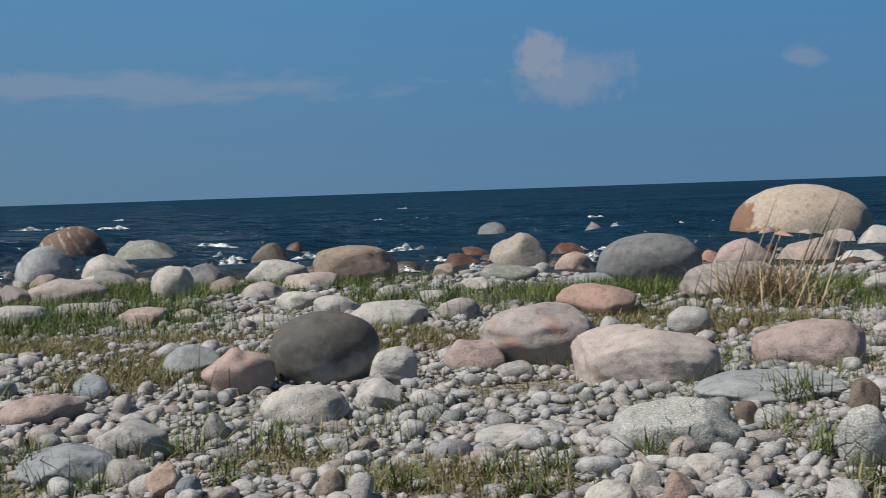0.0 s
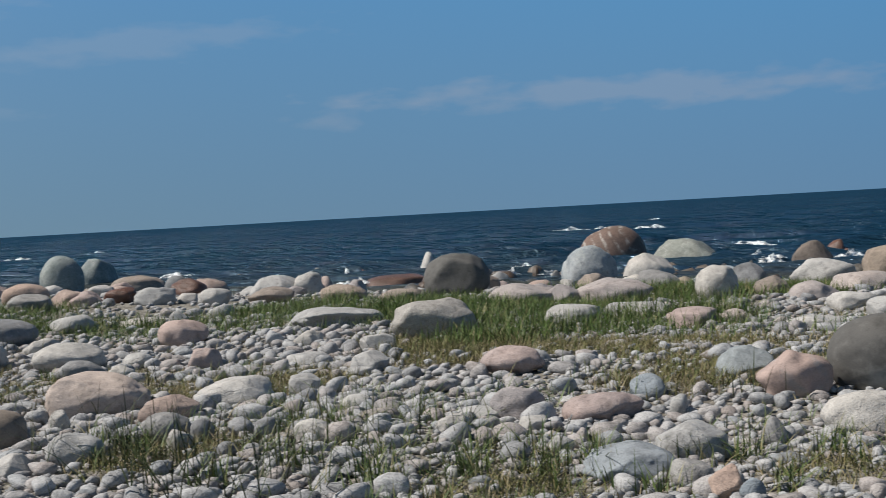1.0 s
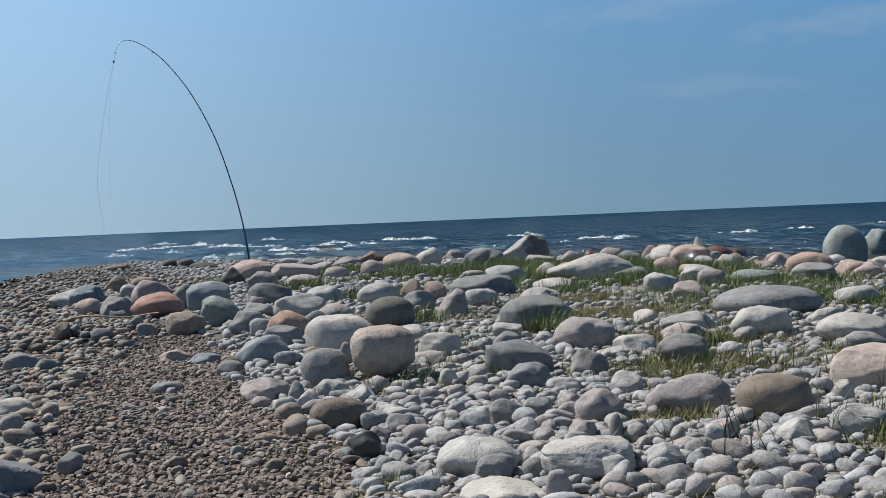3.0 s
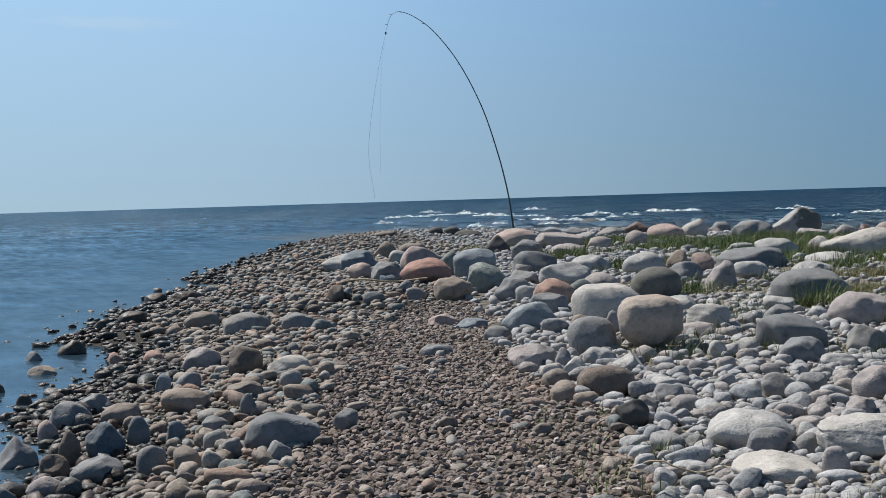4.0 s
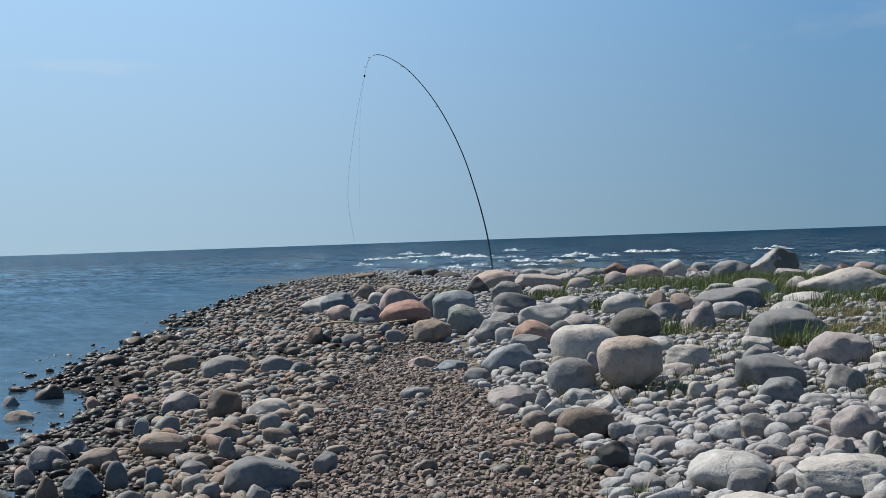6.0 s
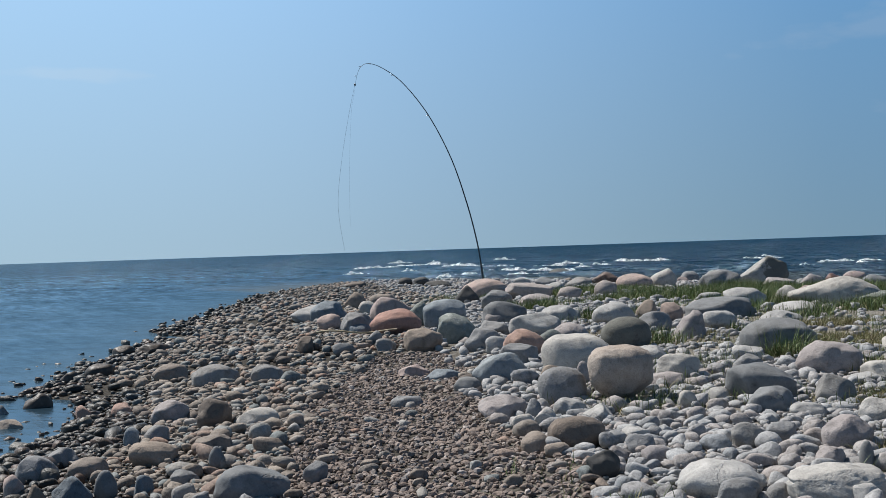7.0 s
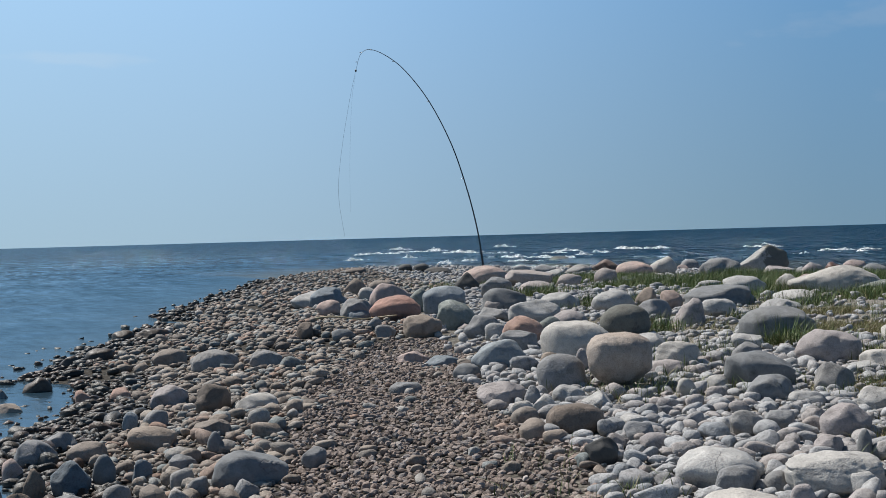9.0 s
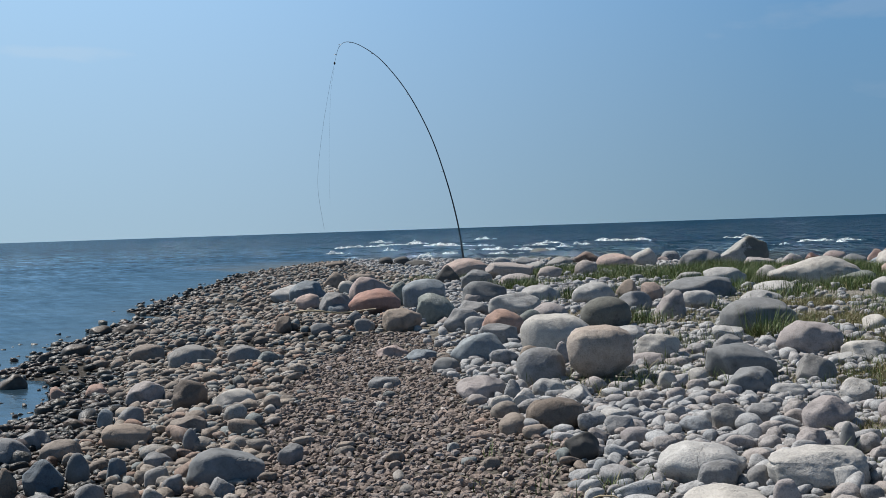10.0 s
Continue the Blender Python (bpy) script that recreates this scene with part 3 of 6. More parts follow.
def rock_shape(level, rng, shape):
    v, f = ICO[level]
    v = v.copy()
    power = {"block": 0.78, "slab": 0.82, "facet": 0.86, "ball": 0.64, "crag": 0.84, "loaf": 0.86, "cracked": 0.66, "shard": 0.7, "ridge": 0.9, "split": 0.8, "bluff": 0.85, "wedgeup": 0.85}
    if shape in power:
        e = power[shape]
        v = np.sign(v) * np.abs(v) ** e
        v /= np.abs(v).max(0)
    x, z = v[:, 0].copy(), v[:, 2].copy()
    if shape in ("block", "slab"):
        v = facets(v, rng, 9, 0.68, 0.98, 0.9) if shape == "slab" else facets(v, rng, 5, 0.82, 0.98, 0.8)
    elif shape == "ball":  # a squarish ball, undercut at the foot
        v[:, :2] *= (1 - 0.75 * np.clip(-z - 0.3, 0, 1) ** 1.3)[:, None]
        v = facets(v, rng, 6, 0.86, 1.02, 0.8)
    elif shape == "smooth":
        v[:, 2] = np.sign(z) * np.abs(z) ** 0.86
    elif shape == "crag":
        v = facets(v, rng, 10, 0.76, 0.97, 0.85)
    elif shape == "loaf":
        v[:, 2] *= 1 + 0.22 * x * rng.choice((-1, 1))
        v = facets(v, rng, 4, 0.75, 0.95, 0.7)
    elif shape == "cracked":  # a thick slab parted along its bedding
        v[:, :2] *= (1 - 0.07 * np.exp(-((z - 0.42 + 0.08 * np.sin(x * 4)) / 0.06) ** 2))[:, None]
        v = facets(v, rng, 3, 0.85, 0.98, 0.8)
    elif shape == "egg":
        v[:, :2] *= (1 - 0.22 * np.clip(z, -0.4, 1))[:, None]
    elif shape == "shard":
        v[:, :2] *= (1 - 0.2 * z)[:, None]
        v = facets(v, rng, 7, 0.6, 0.9, 0.95)
    elif shape == "ridge":
        v[:, 2] *= 0.75 + 0.25 * np.sin(x * 3.1 + 1.2)
    elif shape == "split":  # a leaning face on one side, a steep broken one on the other
        v[:, 2] = np.minimum(v[:, 2], 1 - 0.95 * np.maximum(0.3 - x, 0) - 0.75 * np.maximum(x - 0.3, 0) - 0.3 * np.maximum(-v[:, 1] - 0.3, 0))
        v = facets(v, rng, 4, 0.75, 0.95, 0.9)
    elif shape == "bluff":
        v[:, 2] = np.minimum(v[:, 2], 1 - 0.45 * np.maximum(-0.3 - x, 0) - 0.85 * np.maximum(x + 0.05, 0))
        v = facets(v, rng, 5, 0.75, 0.95, 0.9)
    elif shape == "wedgeup":
        v[:, 2] *= 0.6 + 0.4 * x
        v = facets(v, rng, 5, 0.7, 0.95, 0.85)
    elif shape == "cleft":
        v[:, 2] *= 1 - 0.16 * np.exp(-((x - 0.22) / 0.16) ** 2)
        v = facets(v, rng, 5, 0.7, 0.92, 0.85)
    if shape == "facet":
        v = facets(v, rng, 12, 0.62, 0.9, 0.9)
    elif shape == "wedge":
        v[:, 2] = np.minimum(v[:, 2], 1 - 1.15 * np.maximum(0.15 - v[:, 0], 0) - 0.6 * np.maximum(v[:, 0] - 0.15, 0) - 0.35 * np.maximum(-v[:, 1], 0))
        v = facets(v, rng, 7, 0.6, 0.9, 0.92)
    elif shape == "cone":
        lean = rng.uniform(-0.15, 0.15)
        v[:, :2] *= (1 - 0.28 * np.clip(v[:, 2:3], -0.3, 1))
        v[:, 0] += lean * v[:, 2]
        v = facets(v, rng, 5, 0.5, 0.85, 0.92)
    elif shape == "slope":
        v[:, 2] *= 0.78 - 0.3 * v[:, 0]
        v = facets(v, rng, 10, 0.62, 0.93, 0.9)
    elif shape == "dome":
        v[:, 2] = np.sign(v[:, 2]) * np.abs(v[:, 2]) ** 0.85
        v = facets(v, rng, 3, 0.82, 0.97, 0.7)
    elif shape == "round":
        v = facets(v, rng, 10, 0.62, 0.93, 0.9)
    v = lumps(v, rng, 2.2, {"ball": 0.045, "block": 0.045, "cracked": 0.045, "smooth": 0.03}.get(shape, 0.07))
    v = facets(v, rng, 5, {"ball": 0.9, "block": 0.9, "cracked": 0.9, "smooth": 0.93}.get(shape, 0.78), 1.0, 0.85)
    if shape in ("crag", "facet", "slope", "cone", "shard", "bluff", "wedge"):
        v = facets(v, rng, 4, 0.84, 0.98, 0.9)
    v = lumps(v, rng, 6.0, 0.008 if shape == "smooth" else 0.024)
    if level >= 4:
        v = lumps(v, rng, 15.0, 0.003 if shape == "smooth" else 0.011)
    if level >= 5:
        v = lumps(v, rng, 34.0, 0.004)
    return v / np.abs(v).max(0), f


# ---- the lie of the land ----
SHORE = np.array(((-58.5, 23.2), (-53, 19.3), (-44.7, 14.5), (-38.9, 12.0), (-31.2, 8.7), (-27.5, 7.0), (-25.4, 6.1), (-23.0, 6.2), (-22.3, 5.2), (-19.8, 4.2), (-16.3, 2.75), (-14.7, 2.2), (-13.8, 2.6), (-12.9, 2.45), (-11.4, 2.0), (-10.3, 1.7), (-9.6, 1.2), (-8.9, 1.15), (-8.0, 1.2), (-7.2, 1.0), (-5.5, 0.4), (-3, -0.3), (2, -2), (12, -3.5),
                  (60, -8), (60, 24), (14, 21), (5, 19.5), (0, 20), (-7.5, 20.7), (-14, 22), (-20.5, 24.5), (-32, 27), (-40, 27.5), (-50, 26.5)), float)


def inland(x, y):
    """Metres from the waterline, positive on land."""
    x, y = np.asarray(x, float), np.asarray(y, float)
    best, ins = np.full(x.shape, 1e9), np.zeros(x.shape, bool)
    for (ax, ay), (bx, by) in zip(SHORE, np.roll(SHORE, -1, 0)):
        dx, dy = bx - ax, by - ay
        k = np.clip(((x - ax) * dx + (y - ay) * dy) / (dx * dx + dy * dy), 0, 1)
        best = np.minimum(best, np.hypot(x - ax - k * dx, y - ay - k * dy))
        if ay != by:
            ins ^= ((ay > y) != (by > y)) & (x < (bx - ax) * (y - ay) / (by - ay) + ax)
    return np.where(ins, best, -best)


def height(x, y):
    """The beach: a gentle foot at the water, a broad ridge, lower towards the point of the spit."""
    s = inland(x, y)
    wave = 0.035 * np.sin(x * 1.1 + np.sin(y * 0.9) * 1.3) * np.sin(y * 1.3 + 0.7)
    crest = 0.46 - 0.24 * np.clip((-18 - x) / 16, 0, 1)
    return np.where(s > 0, crest * (1 - np.exp(-(np.maximum(s, 0) / 3.3) ** 1.15)) + wave * np.clip(s / 3, 0, 1), -np.minimum(-np.minimum(s, 0) * 0.07, 0.9))


def sheet(name, xs, ys, zfun, mat):
    X, Y = np.meshgrid(xs, ys)
    Z = zfun(X, Y)
    n, m = len(xs), len(ys)
    i = (np.arange(m - 1)[:, None] * n + np.arange(n - 1)).ravel()
    q = np.stack((i, i + 1, i + n + 1, i + n), 1)
    return new(name, mesh_of(name, np.stack((X, Y, Z), -1).reshape(-1, 3), q, mat))


FAR = np.array((150, 260, 450, 800, 1500, 2800, 4600.0))
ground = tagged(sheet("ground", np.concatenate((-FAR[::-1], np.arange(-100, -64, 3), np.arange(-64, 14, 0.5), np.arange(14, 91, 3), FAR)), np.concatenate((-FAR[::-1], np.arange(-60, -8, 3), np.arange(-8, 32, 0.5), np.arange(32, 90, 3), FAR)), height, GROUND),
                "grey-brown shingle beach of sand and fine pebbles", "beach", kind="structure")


def sea_level(x, y):
    """Short steep wind waves on the outer side, hardly any in the lee of the spit."""
    s = inland(x, y)
    rng = np.random.RandomState(61)
    z = np.zeros(np.shape(x))
    for _ in range(16):
        long = 1.3 * 6.0 ** rng.uniform(0, 1)
        a = radians(rng.uniform(-12, 62))
        bend = 0.8 * np.sin(x * 0.11 + rng.uniform(0, 6.28)) + 0.8 * np.sin(y * 0.13 + rng.uniform(0, 6.28))
        ph = 6.283 / long * (-math.sin(a) * x + math.cos(a) * y) + bend + rng.uniform(0, 6.28)
        z += 0.011 * long ** 0.8 * (np.sin(ph) + 0.35 * np.cos(2 * ph))
    near = np.clip(1.5 - np.hypot(x, y) / 92, 0.0, 1.0)
    windward = np.clip((y + 0.42 * x + 4) / 8, 0.35, 1)
    return z * np.clip(-s / 7, 0, 1) * windward * near


water = tagged(sheet("water", np.concatenate((-FAR[::-1], np.arange(-140, 45, 0.5), np.arange(45, 120, 5.0), FAR)), np.concatenate((-FAR[::-1], np.arange(-40, 8, 1.0), np.arange(8, 60, 0.3), np.arange(60, 140, 0.6), FAR)), sea_level, WATER),
               "dark blue wind-ruffled sea reaching the horizon", "sea", kind="structure")

at = np.empty(len(water.data.vertices) * 3, np.float32)
water.data.vertices.foreach_get("co", at)
off = -inland(at[0::3], at[1::3])
water.data.attributes.new("shallows", "FLOAT", "POINT").data.foreach_set("value", np.where(at[1::3] > 16, 1.7 * np.exp(-np.maximum(off - 1, 0) / 3.5), 0.5 * np.exp(-np.maximum(off, 0) / 0.8)).astype(np.float32))

lee_side = np.clip(-(at[1::3] + 0.42 * at[0::3]) / 2.5, 0, 1)
water.data.attributes.new("shelter", "FLOAT", "POINT").data.foreach_set("value", (lee_side * np.exp(-np.maximum(off, 0) / 13)).astype(np.float32))


# ---- boulders ----
SOLID = []
rng_b = np.random.RandomState(11)


def boulder(x, y, width, depth, rise, turn, tone, shape):
    """A boulder bedded in the beach or standing in the shallows. rise: its height over the ground or the water."""
    s = float(inland(x, y))
    z = float(height(x, y))
    top = max(z, 0.0) + rise
    bed = {"round": 0.34, "slab": 0.55, "slope": 0.42, "dome": 0.22, "smooth": 0.2, "facet": 0.3, "cone": 0.5, "block": 0.12, "ball": 0.0, "egg": 0.1, "shard": 0.15, "split": 0.25, "loaf": 0.4, "cracked": 0.4}.get(shape, 0.3)
    sunk = z - bed * rise if s > 0 else z - 0.1 - 0.3 * rise
    wide = width / math.hypot(x, y)
    level = 5 if wide > 0.065 else 4 if wide > 0.022 else 3
    v, f = rock_shape(level, rng_b, shape)
    v = v * (width / 2 * 1.03, depth / 2, (top - sunk) / 2)
    me = mesh_of("boulder", v, f, ROCKS[tone])
    ob = new("boulder" if width > 0.3 else "stone", me)
    ob.matrix_world = pose(x, y, (top + sunk) / 2, 0, 0, turn)
    # words for the label
    size = "Massive" if width > 2 else "Large" if width > 0.8 else "Rounded" if shape in ("round", "dome") else "Small"
    form = {"round": "rounded boulder", "slab": "low flat boulder", "slope": "sloping boulder", "dome": "domed boulder", "smooth": "smooth domed boulder", "block": "blocky boulder", "ball": "squarish undercut boulder", "crag": "craggy boulder", "loaf": "loaf-shaped boulder", "cracked": "long cracked flat boulder", "egg": "upright egg-shaped stone",
            "shard": "upright broken shard", "ridge": "long boulder ridge", "split": "boulder with a broken face", "bluff": "steep-sided boulder", "wedgeup": "leaning boulder", "cleft": "boulder with a cleft top", "facet": "angular cracked boulder",
            "cone": "pointed boulder", "wedge": "wedge-shaped boulder"}[shape]
    place = "in the shallow sea" if s < -0.5 else "in beach grass" if 9.5 < y < 17 and x > -27 else "on the pebble beach"
    tagged(ob, f"{size} {TONES[tone][2]} {form} {place}", "boulder", "boulders along the shore")
    SOLID.append((x, y, width * 0.42, depth * 0.42, radians(turn)))
    return ob


boulder(-23.18, 8.54, 0.86, 0.86, 0.29, 70, "white", "slab")
boulder(-22.49, 8.51, 0.66, 0.53, 0.38, 69, "blue", "facet")
boulder(-25.95, 10.43, 0.52, 0.42, 0.34, 68, "tan", "cone")
boulder(-22.76, 9.39, 0.37, 0.29, 0.25, 68, "white", "round")
boulder(-25.23, 10.77, 0.58, 0.46, 0.31, 67, "tan", "round")
boulder(-18.25, 7.94, 0.68, 0.55, 0.39, 66, "pink", "slope")
boulder(-16.04, 7.02, 0.69, 0.55, 0.33, 66, "orange", "dome")
boulder(-18.11, 6.91, 0.40, 0.32, 0.24, 69, "pink", "round")
boulder(-16.91, 6.83, 0.50, 0.40, 0.33, 68, "grey", "facet")
boulder(-16.76, 6.77, 0.30, 0.30, 0.14, 68, "blue", "slab")
boulder(-14.58, 6.10, 0.17, 0.14, 0.15, 67, "grey", "round")
boulder(-17.55, 8.03, 0.32, 0.26, 0.35, 65, "green", "round")
boulder(-16.68, 8.01, 0.57, 0.45, 0.40, 64, "blue", "dome")
boulder(-13.77, 6.76, 0.48, 0.38, 0.35, 64, "green", "slope")
boulder(-13.37, 6.14, 0.43, 0.34, 0.25, 65, "tan", "crag")
boulder(-23.73, 11.89, 0.50, 0.40, 0.34, 63, "dark", "cone")
boulder(-26.33, 13.67, 1.03, 0.83, 0.43, 63, "pink", "dome")
boulder(-20.26, 10.71, 0.53, 0.43, 0.31, 62, "grey", "facet")
boulder(-9.72, 5.15, 0.46, 0.37, 0.23, 62, "blue", "crag")
boulder(-11.30, 5.09, 0.31, 0.31, 0.12, 66, "pink", "slab")
boulder(-10.62, 5.05, 0.31, 0.31, 0.09, 65, "blue", "slab")
boulder(-9.42, 4.69, 0.23, 0.23, 0.11, 63, "slate", "slab")
boulder(-14.50, 5.23, 0.22, 0.18, 0.18, 70, "brown", "facet")
boulder(-13.77, 5.39, 0.27, 0.22, 0.16, 69, "slate", "round")
boulder(-13.74, 5.86, 0.25, 0.25, 0.14, 67, "grey", "slab")
boulder(-15.97, 8.54, 0.61, 0.61, 0.33, 62, "slate", "slab")
boulder(-15.86, 8.41, 0.38, 0.30, 0.20, 62, "pinkgrey", "round")
boulder(-14.04, 7.35, 0.42, 0.42, 0.17, 62, "grey", "slab")
boulder(-12.69, 6.53, 0.39, 0.31, 0.23, 63, "grey", "round")
boulder(-12.27, 6.49, 0.30, 0.24, 0.17, 62, "white", "round")
boulder(-11.45, 6.34, 0.42, 0.34, 0.28, 61, "coral", "slope")
boulder(-10.79, 5.91, 0.37, 0.29, 0.23, 61, "grey", "facet")
boulder(-11.47, 6.63, 0.28, 0.23, 0.25, 60, "green", "round")
boulder(-12.29, 7.36, 0.41, 0.33, 0.20, 59, "pinkgrey", "slope")
boulder(-9.49, 5.73, 0.58, 0.49, 0.33, 59, "white", "loaf")
boulder(-8.62, 5.24, 0.13, 0.10, 0.18, 59, "pinkgrey", "round")
boulder(-8.60, 4.96, 0.15, 0.12, 0.19, 60, "tan", "block")
boulder(-8.06, 4.73, 0.33, 0.26, 0.25, 59, "grey", "smooth")
boulder(-7.81, 5.04, 0.43, 0.39, 0.37, 57, "ball", "ball")
boulder(-13.37, 7.56, 0.62, 0.53, 0.25, 60, "white", "loaf")
boulder(-11.30, 7.38, 0.49, 0.39, 0.31, 57, "darkgreen", "smooth")
boulder(-13.95, 8.97, 0.53, 0.43, 0.27, 57, "white", "dome")
boulder(-15.08, 8.88, 0.56, 0.56, 0.23, 59, "white", "slab")
boulder(-20.01, 11.34, 0.64, 0.51, 0.22, 60, "pinkgrey", "round")
boulder(-23.15, 12.99, 0.96, 0.76, 0.31, 61, "pinkgrey", "facet")
boulder(-30.83, 17.03, 0.54, 0.43, 0.32, 61, "white", "round")
boulder(-35.79, 20.63, 0.68, 0.55, 0.28, 60, "grey", "round")
boulder(-27.27, 16.01, 0.39, 0.31, 0.24, 60, "white", "round")
boulder(-22.31, 13.37, 0.48, 0.39, 0.24, 59, "pinkgrey", "round")
boulder(-32.03, 19.56, 0.73, 0.73, 0.26, 59, "grey", "slab")
boulder(-32.33, 20.62, 0.88, 0.70, 0.40, 57, "striped", "slope")
boulder(-22.21, 14.14, 0.50, 0.40, 0.33, 57, "pinkgrey", "round")
boulder(-26.85, 17.90, 0.89, 0.72, 0.40, 56, "pink", "dome")
boulder(-26.93, 18.74, 0.66, 0.53, 0.46, 55, "white", "wedgeup")
boulder(-14.82, 10.05, 0.31, 0.25, 0.22, 56, "tan", "round")
boulder(-14.14, 9.92, 0.31, 0.25, 0.25, 55, "peach", "round")
boulder(-12.68, 8.68, 0.37, 0.37, 0.22, 56, "grey", "slab")
boulder(-11.73, 8.49, 0.37, 0.30, 0.29, 54, "pinkgrey", "cone")
boulder(-9.65, 6.56, 0.35, 0.35, 0.15, 56, "white", "slab")
boulder(-25.07, 20.13, 1.31, 1.04, 0.69, 51, "split", "split")
boulder(-22.60, 17.16, 0.88, 0.71, 0.44, 53, "grey", "dome")
boulder(-15.46, 12.12, 0.59, 0.47, 0.29, 52, "white", "dome")
boulder(-16.94, 12.65, 0.38, 0.38, 0.13, 53, "white", "slab")
boulder(-14.04, 10.65, 0.94, 0.94, 0.24, 53, "slate", "slab")
boulder(-12.26, 9.22, 0.41, 0.33, 0.22, 53, "white", "dome")
boulder(-21.58, 17.83, 0.68, 0.54, 0.30, 50, "pinkgrey", "round")
boulder(-15.53, 12.98, 0.39, 0.32, 0.29, 50, "white", "facet")
boulder(-15.81, 13.61, 0.52, 0.52, 0.28, 49, "pink", "slab")
boulder(-13.32, 11.23, 0.57, 0.57, 0.17, 50, "white", "slab")
boulder(-9.50, 7.80, 0.68, 0.54, 0.31, 50, "slate", "dome")
boulder(-7.79, 6.84, 0.48, 0.38, 0.24, 48, "pinkgrey", "crag")
boulder(-7.20, 5.74, 0.47, 0.37, 0.26, 51, "slate", "bluff")
boulder(-8.03, 6.29, 0.23, 0.18, 0.18, 52, "grey", "round")
boulder(-6.79, 5.46, 0.30, 0.30, 0.15, 51, "slate", "slab")
boulder(-8.32, 5.86, 0.34, 0.27, 0.19, 55, "white", "crag")
boulder(-9.14, 7.16, 0.26, 0.26, 0.15, 52, "white", "slab")
boulder(-12.46, 10.26, 0.50, 0.50, 0.16, 50, "white", "slab")
boulder(-7.22, 5.15, 0.13, 0.11, 0.13, 54, "white", "round")
boulder(-8.08, 5.63, 0.28, 0.28, 0.10, 55, "pinkgrey", "slab")
boulder(-7.30, 5.45, 0.16, 0.16, 0.10, 53, "white", "slab")
boulder(-6.79, 5.99, 0.25, 0.20, 0.18, 48, "grey", "slope")
boulder(-7.22, 6.66, 0.25, 0.25, 0.08, 47, "white", "slab")
boulder(-6.06, 5.61, 0.23, 0.23, 0.13, 47, "white", "slab")
boulder(-5.37, 4.79, 0.25, 0.21, 0.17, 48, "pinkgrey", "loaf")
boulder(-4.79, 4.38, 0.07, 0.06, 0.14, 47, "slate", "egg")
boulder(-6.48, 5.49, 0.24, 0.24, 0.08, 49, "white", "slab")
boulder(-4.94, 3.68, 0.38, 0.32, 0.16, 53, "white", "loaf")
boulder(-4.72, 3.60, 0.19, 0.15, 0.12, 52, "grey", "round")
boulder(-4.45, 3.90, 0.40, 0.32, 0.16, 48, "white", "cracked")
boulder(-4.44, 3.43, 0.35, 0.35, 0.09, 52, "white", "slab")
boulder(-4.22, 3.54, 0.11, 0.08, 0.14, 50, "pinkgrey", "round")
boulder(-4.28, 3.89, 0.12, 0.10, 0.10, 47, "white", "round")
boulder(-4.64, 3.75, 0.12, 0.12, 0.08, 51, "grey", "slab")
boulder(-6.51, 3.90, 0.32, 0.26, 0.16, 59, "brown", "dome")
boulder(-6.51, 3.64, 0.16, 0.16, 0.11, 61, "tan", "slab")
boulder(-6.32, 3.66, 0.14, 0.14, 0.07, 60, "tan", "slab")
boulder(-5.67, 3.54, 0.17, 0.13, 0.14, 58, "dark", "facet")
boulder(-7.95, 4.20, 0.32, 0.25, 0.16, 62, "pinkgrey", "facet")
boulder(-7.65, 4.28, 0.12, 0.09, 0.14, 61, "grey", "round")
boulder(-7.17, 3.94, 0.15, 0.12, 0.12, 61, "white", "round")
boulder(-7.37, 4.20, 0.15, 0.12, 0.11, 60, "white", "round")
boulder(-7.64, 4.54, 0.23, 0.19, 0.11, 59, "white", "loaf")
boulder(-7.25, 4.51, 0.20, 0.20, 0.11, 58, "white", "slab")
boulder(-6.38, 4.20, 0.17, 0.17, 0.09, 56, "white", "slab")
boulder(-6.02, 3.99, 0.16, 0.16, 0.10, 56, "grey", "slab")
boulder(-5.76, 3.90, 0.15, 0.15, 0.09, 56, "pinkgrey", "slab")
boulder(-5.77, 4.50, 0.20, 0.16, 0.13, 52, "grey", "slope")
boulder(-5.79, 4.73, 0.17, 0.17, 0.12, 50, "grey", "slab")
boulder(-4.93, 4.30, 0.15, 0.15, 0.11, 49, "pinkgrey", "slab")
boulder(-6.90, 2.17, 0.41, 0.35, 0.18, 73, "slate", "loaf")
boulder(-7.62, 1.36, 0.24, 0.19, 0.20, 80, "bluedeep", "facet")
boulder(-7.50, 1.16, 0.12, 0.06, 0.22, 81, "brown", "shard")
boulder(-10.00, 2.85, 0.27, 0.22, 0.22, 74, "brown", "crag")
boulder(-9.71, 3.10, 0.32, 0.32, 0.13, 72, "white", "slab")
boulder(-10.80, 2.73, 0.31, 0.26, 0.18, 76, "pinkgrey", "loaf")
boulder(-13.08, 3.76, 0.47, 0.40, 0.20, 74, "grey", "loaf")
boulder(-14.14, 3.59, 0.39, 0.34, 0.18, 76, "tan", "loaf")
boulder(-19.86, 4.35, 0.34, 0.34, 0.14, 78, "wetbrown", "slab")
boulder(-19.01, 4.57, 0.48, 0.48, 0.14, 77, "wetbrown", "slab")
boulder(-15.86, 3.21, 0.35, 0.30, 0.16, 79, "wetbrown", "loaf")
boulder(-15.78, 2.85, 0.23, 0.23, 0.14, 80, "wetbrown", "slab")
boulder(-13.56, 2.13, 0.29, 0.23, 0.15, 81, "wetbrown", "round")
boulder(-8.88, 1.38, 0.27, 0.23, 0.16, 81, "grey", "loaf")
boulder(-8.63, 1.66, 0.25, 0.21, 0.13, 79, "tan", "loaf")
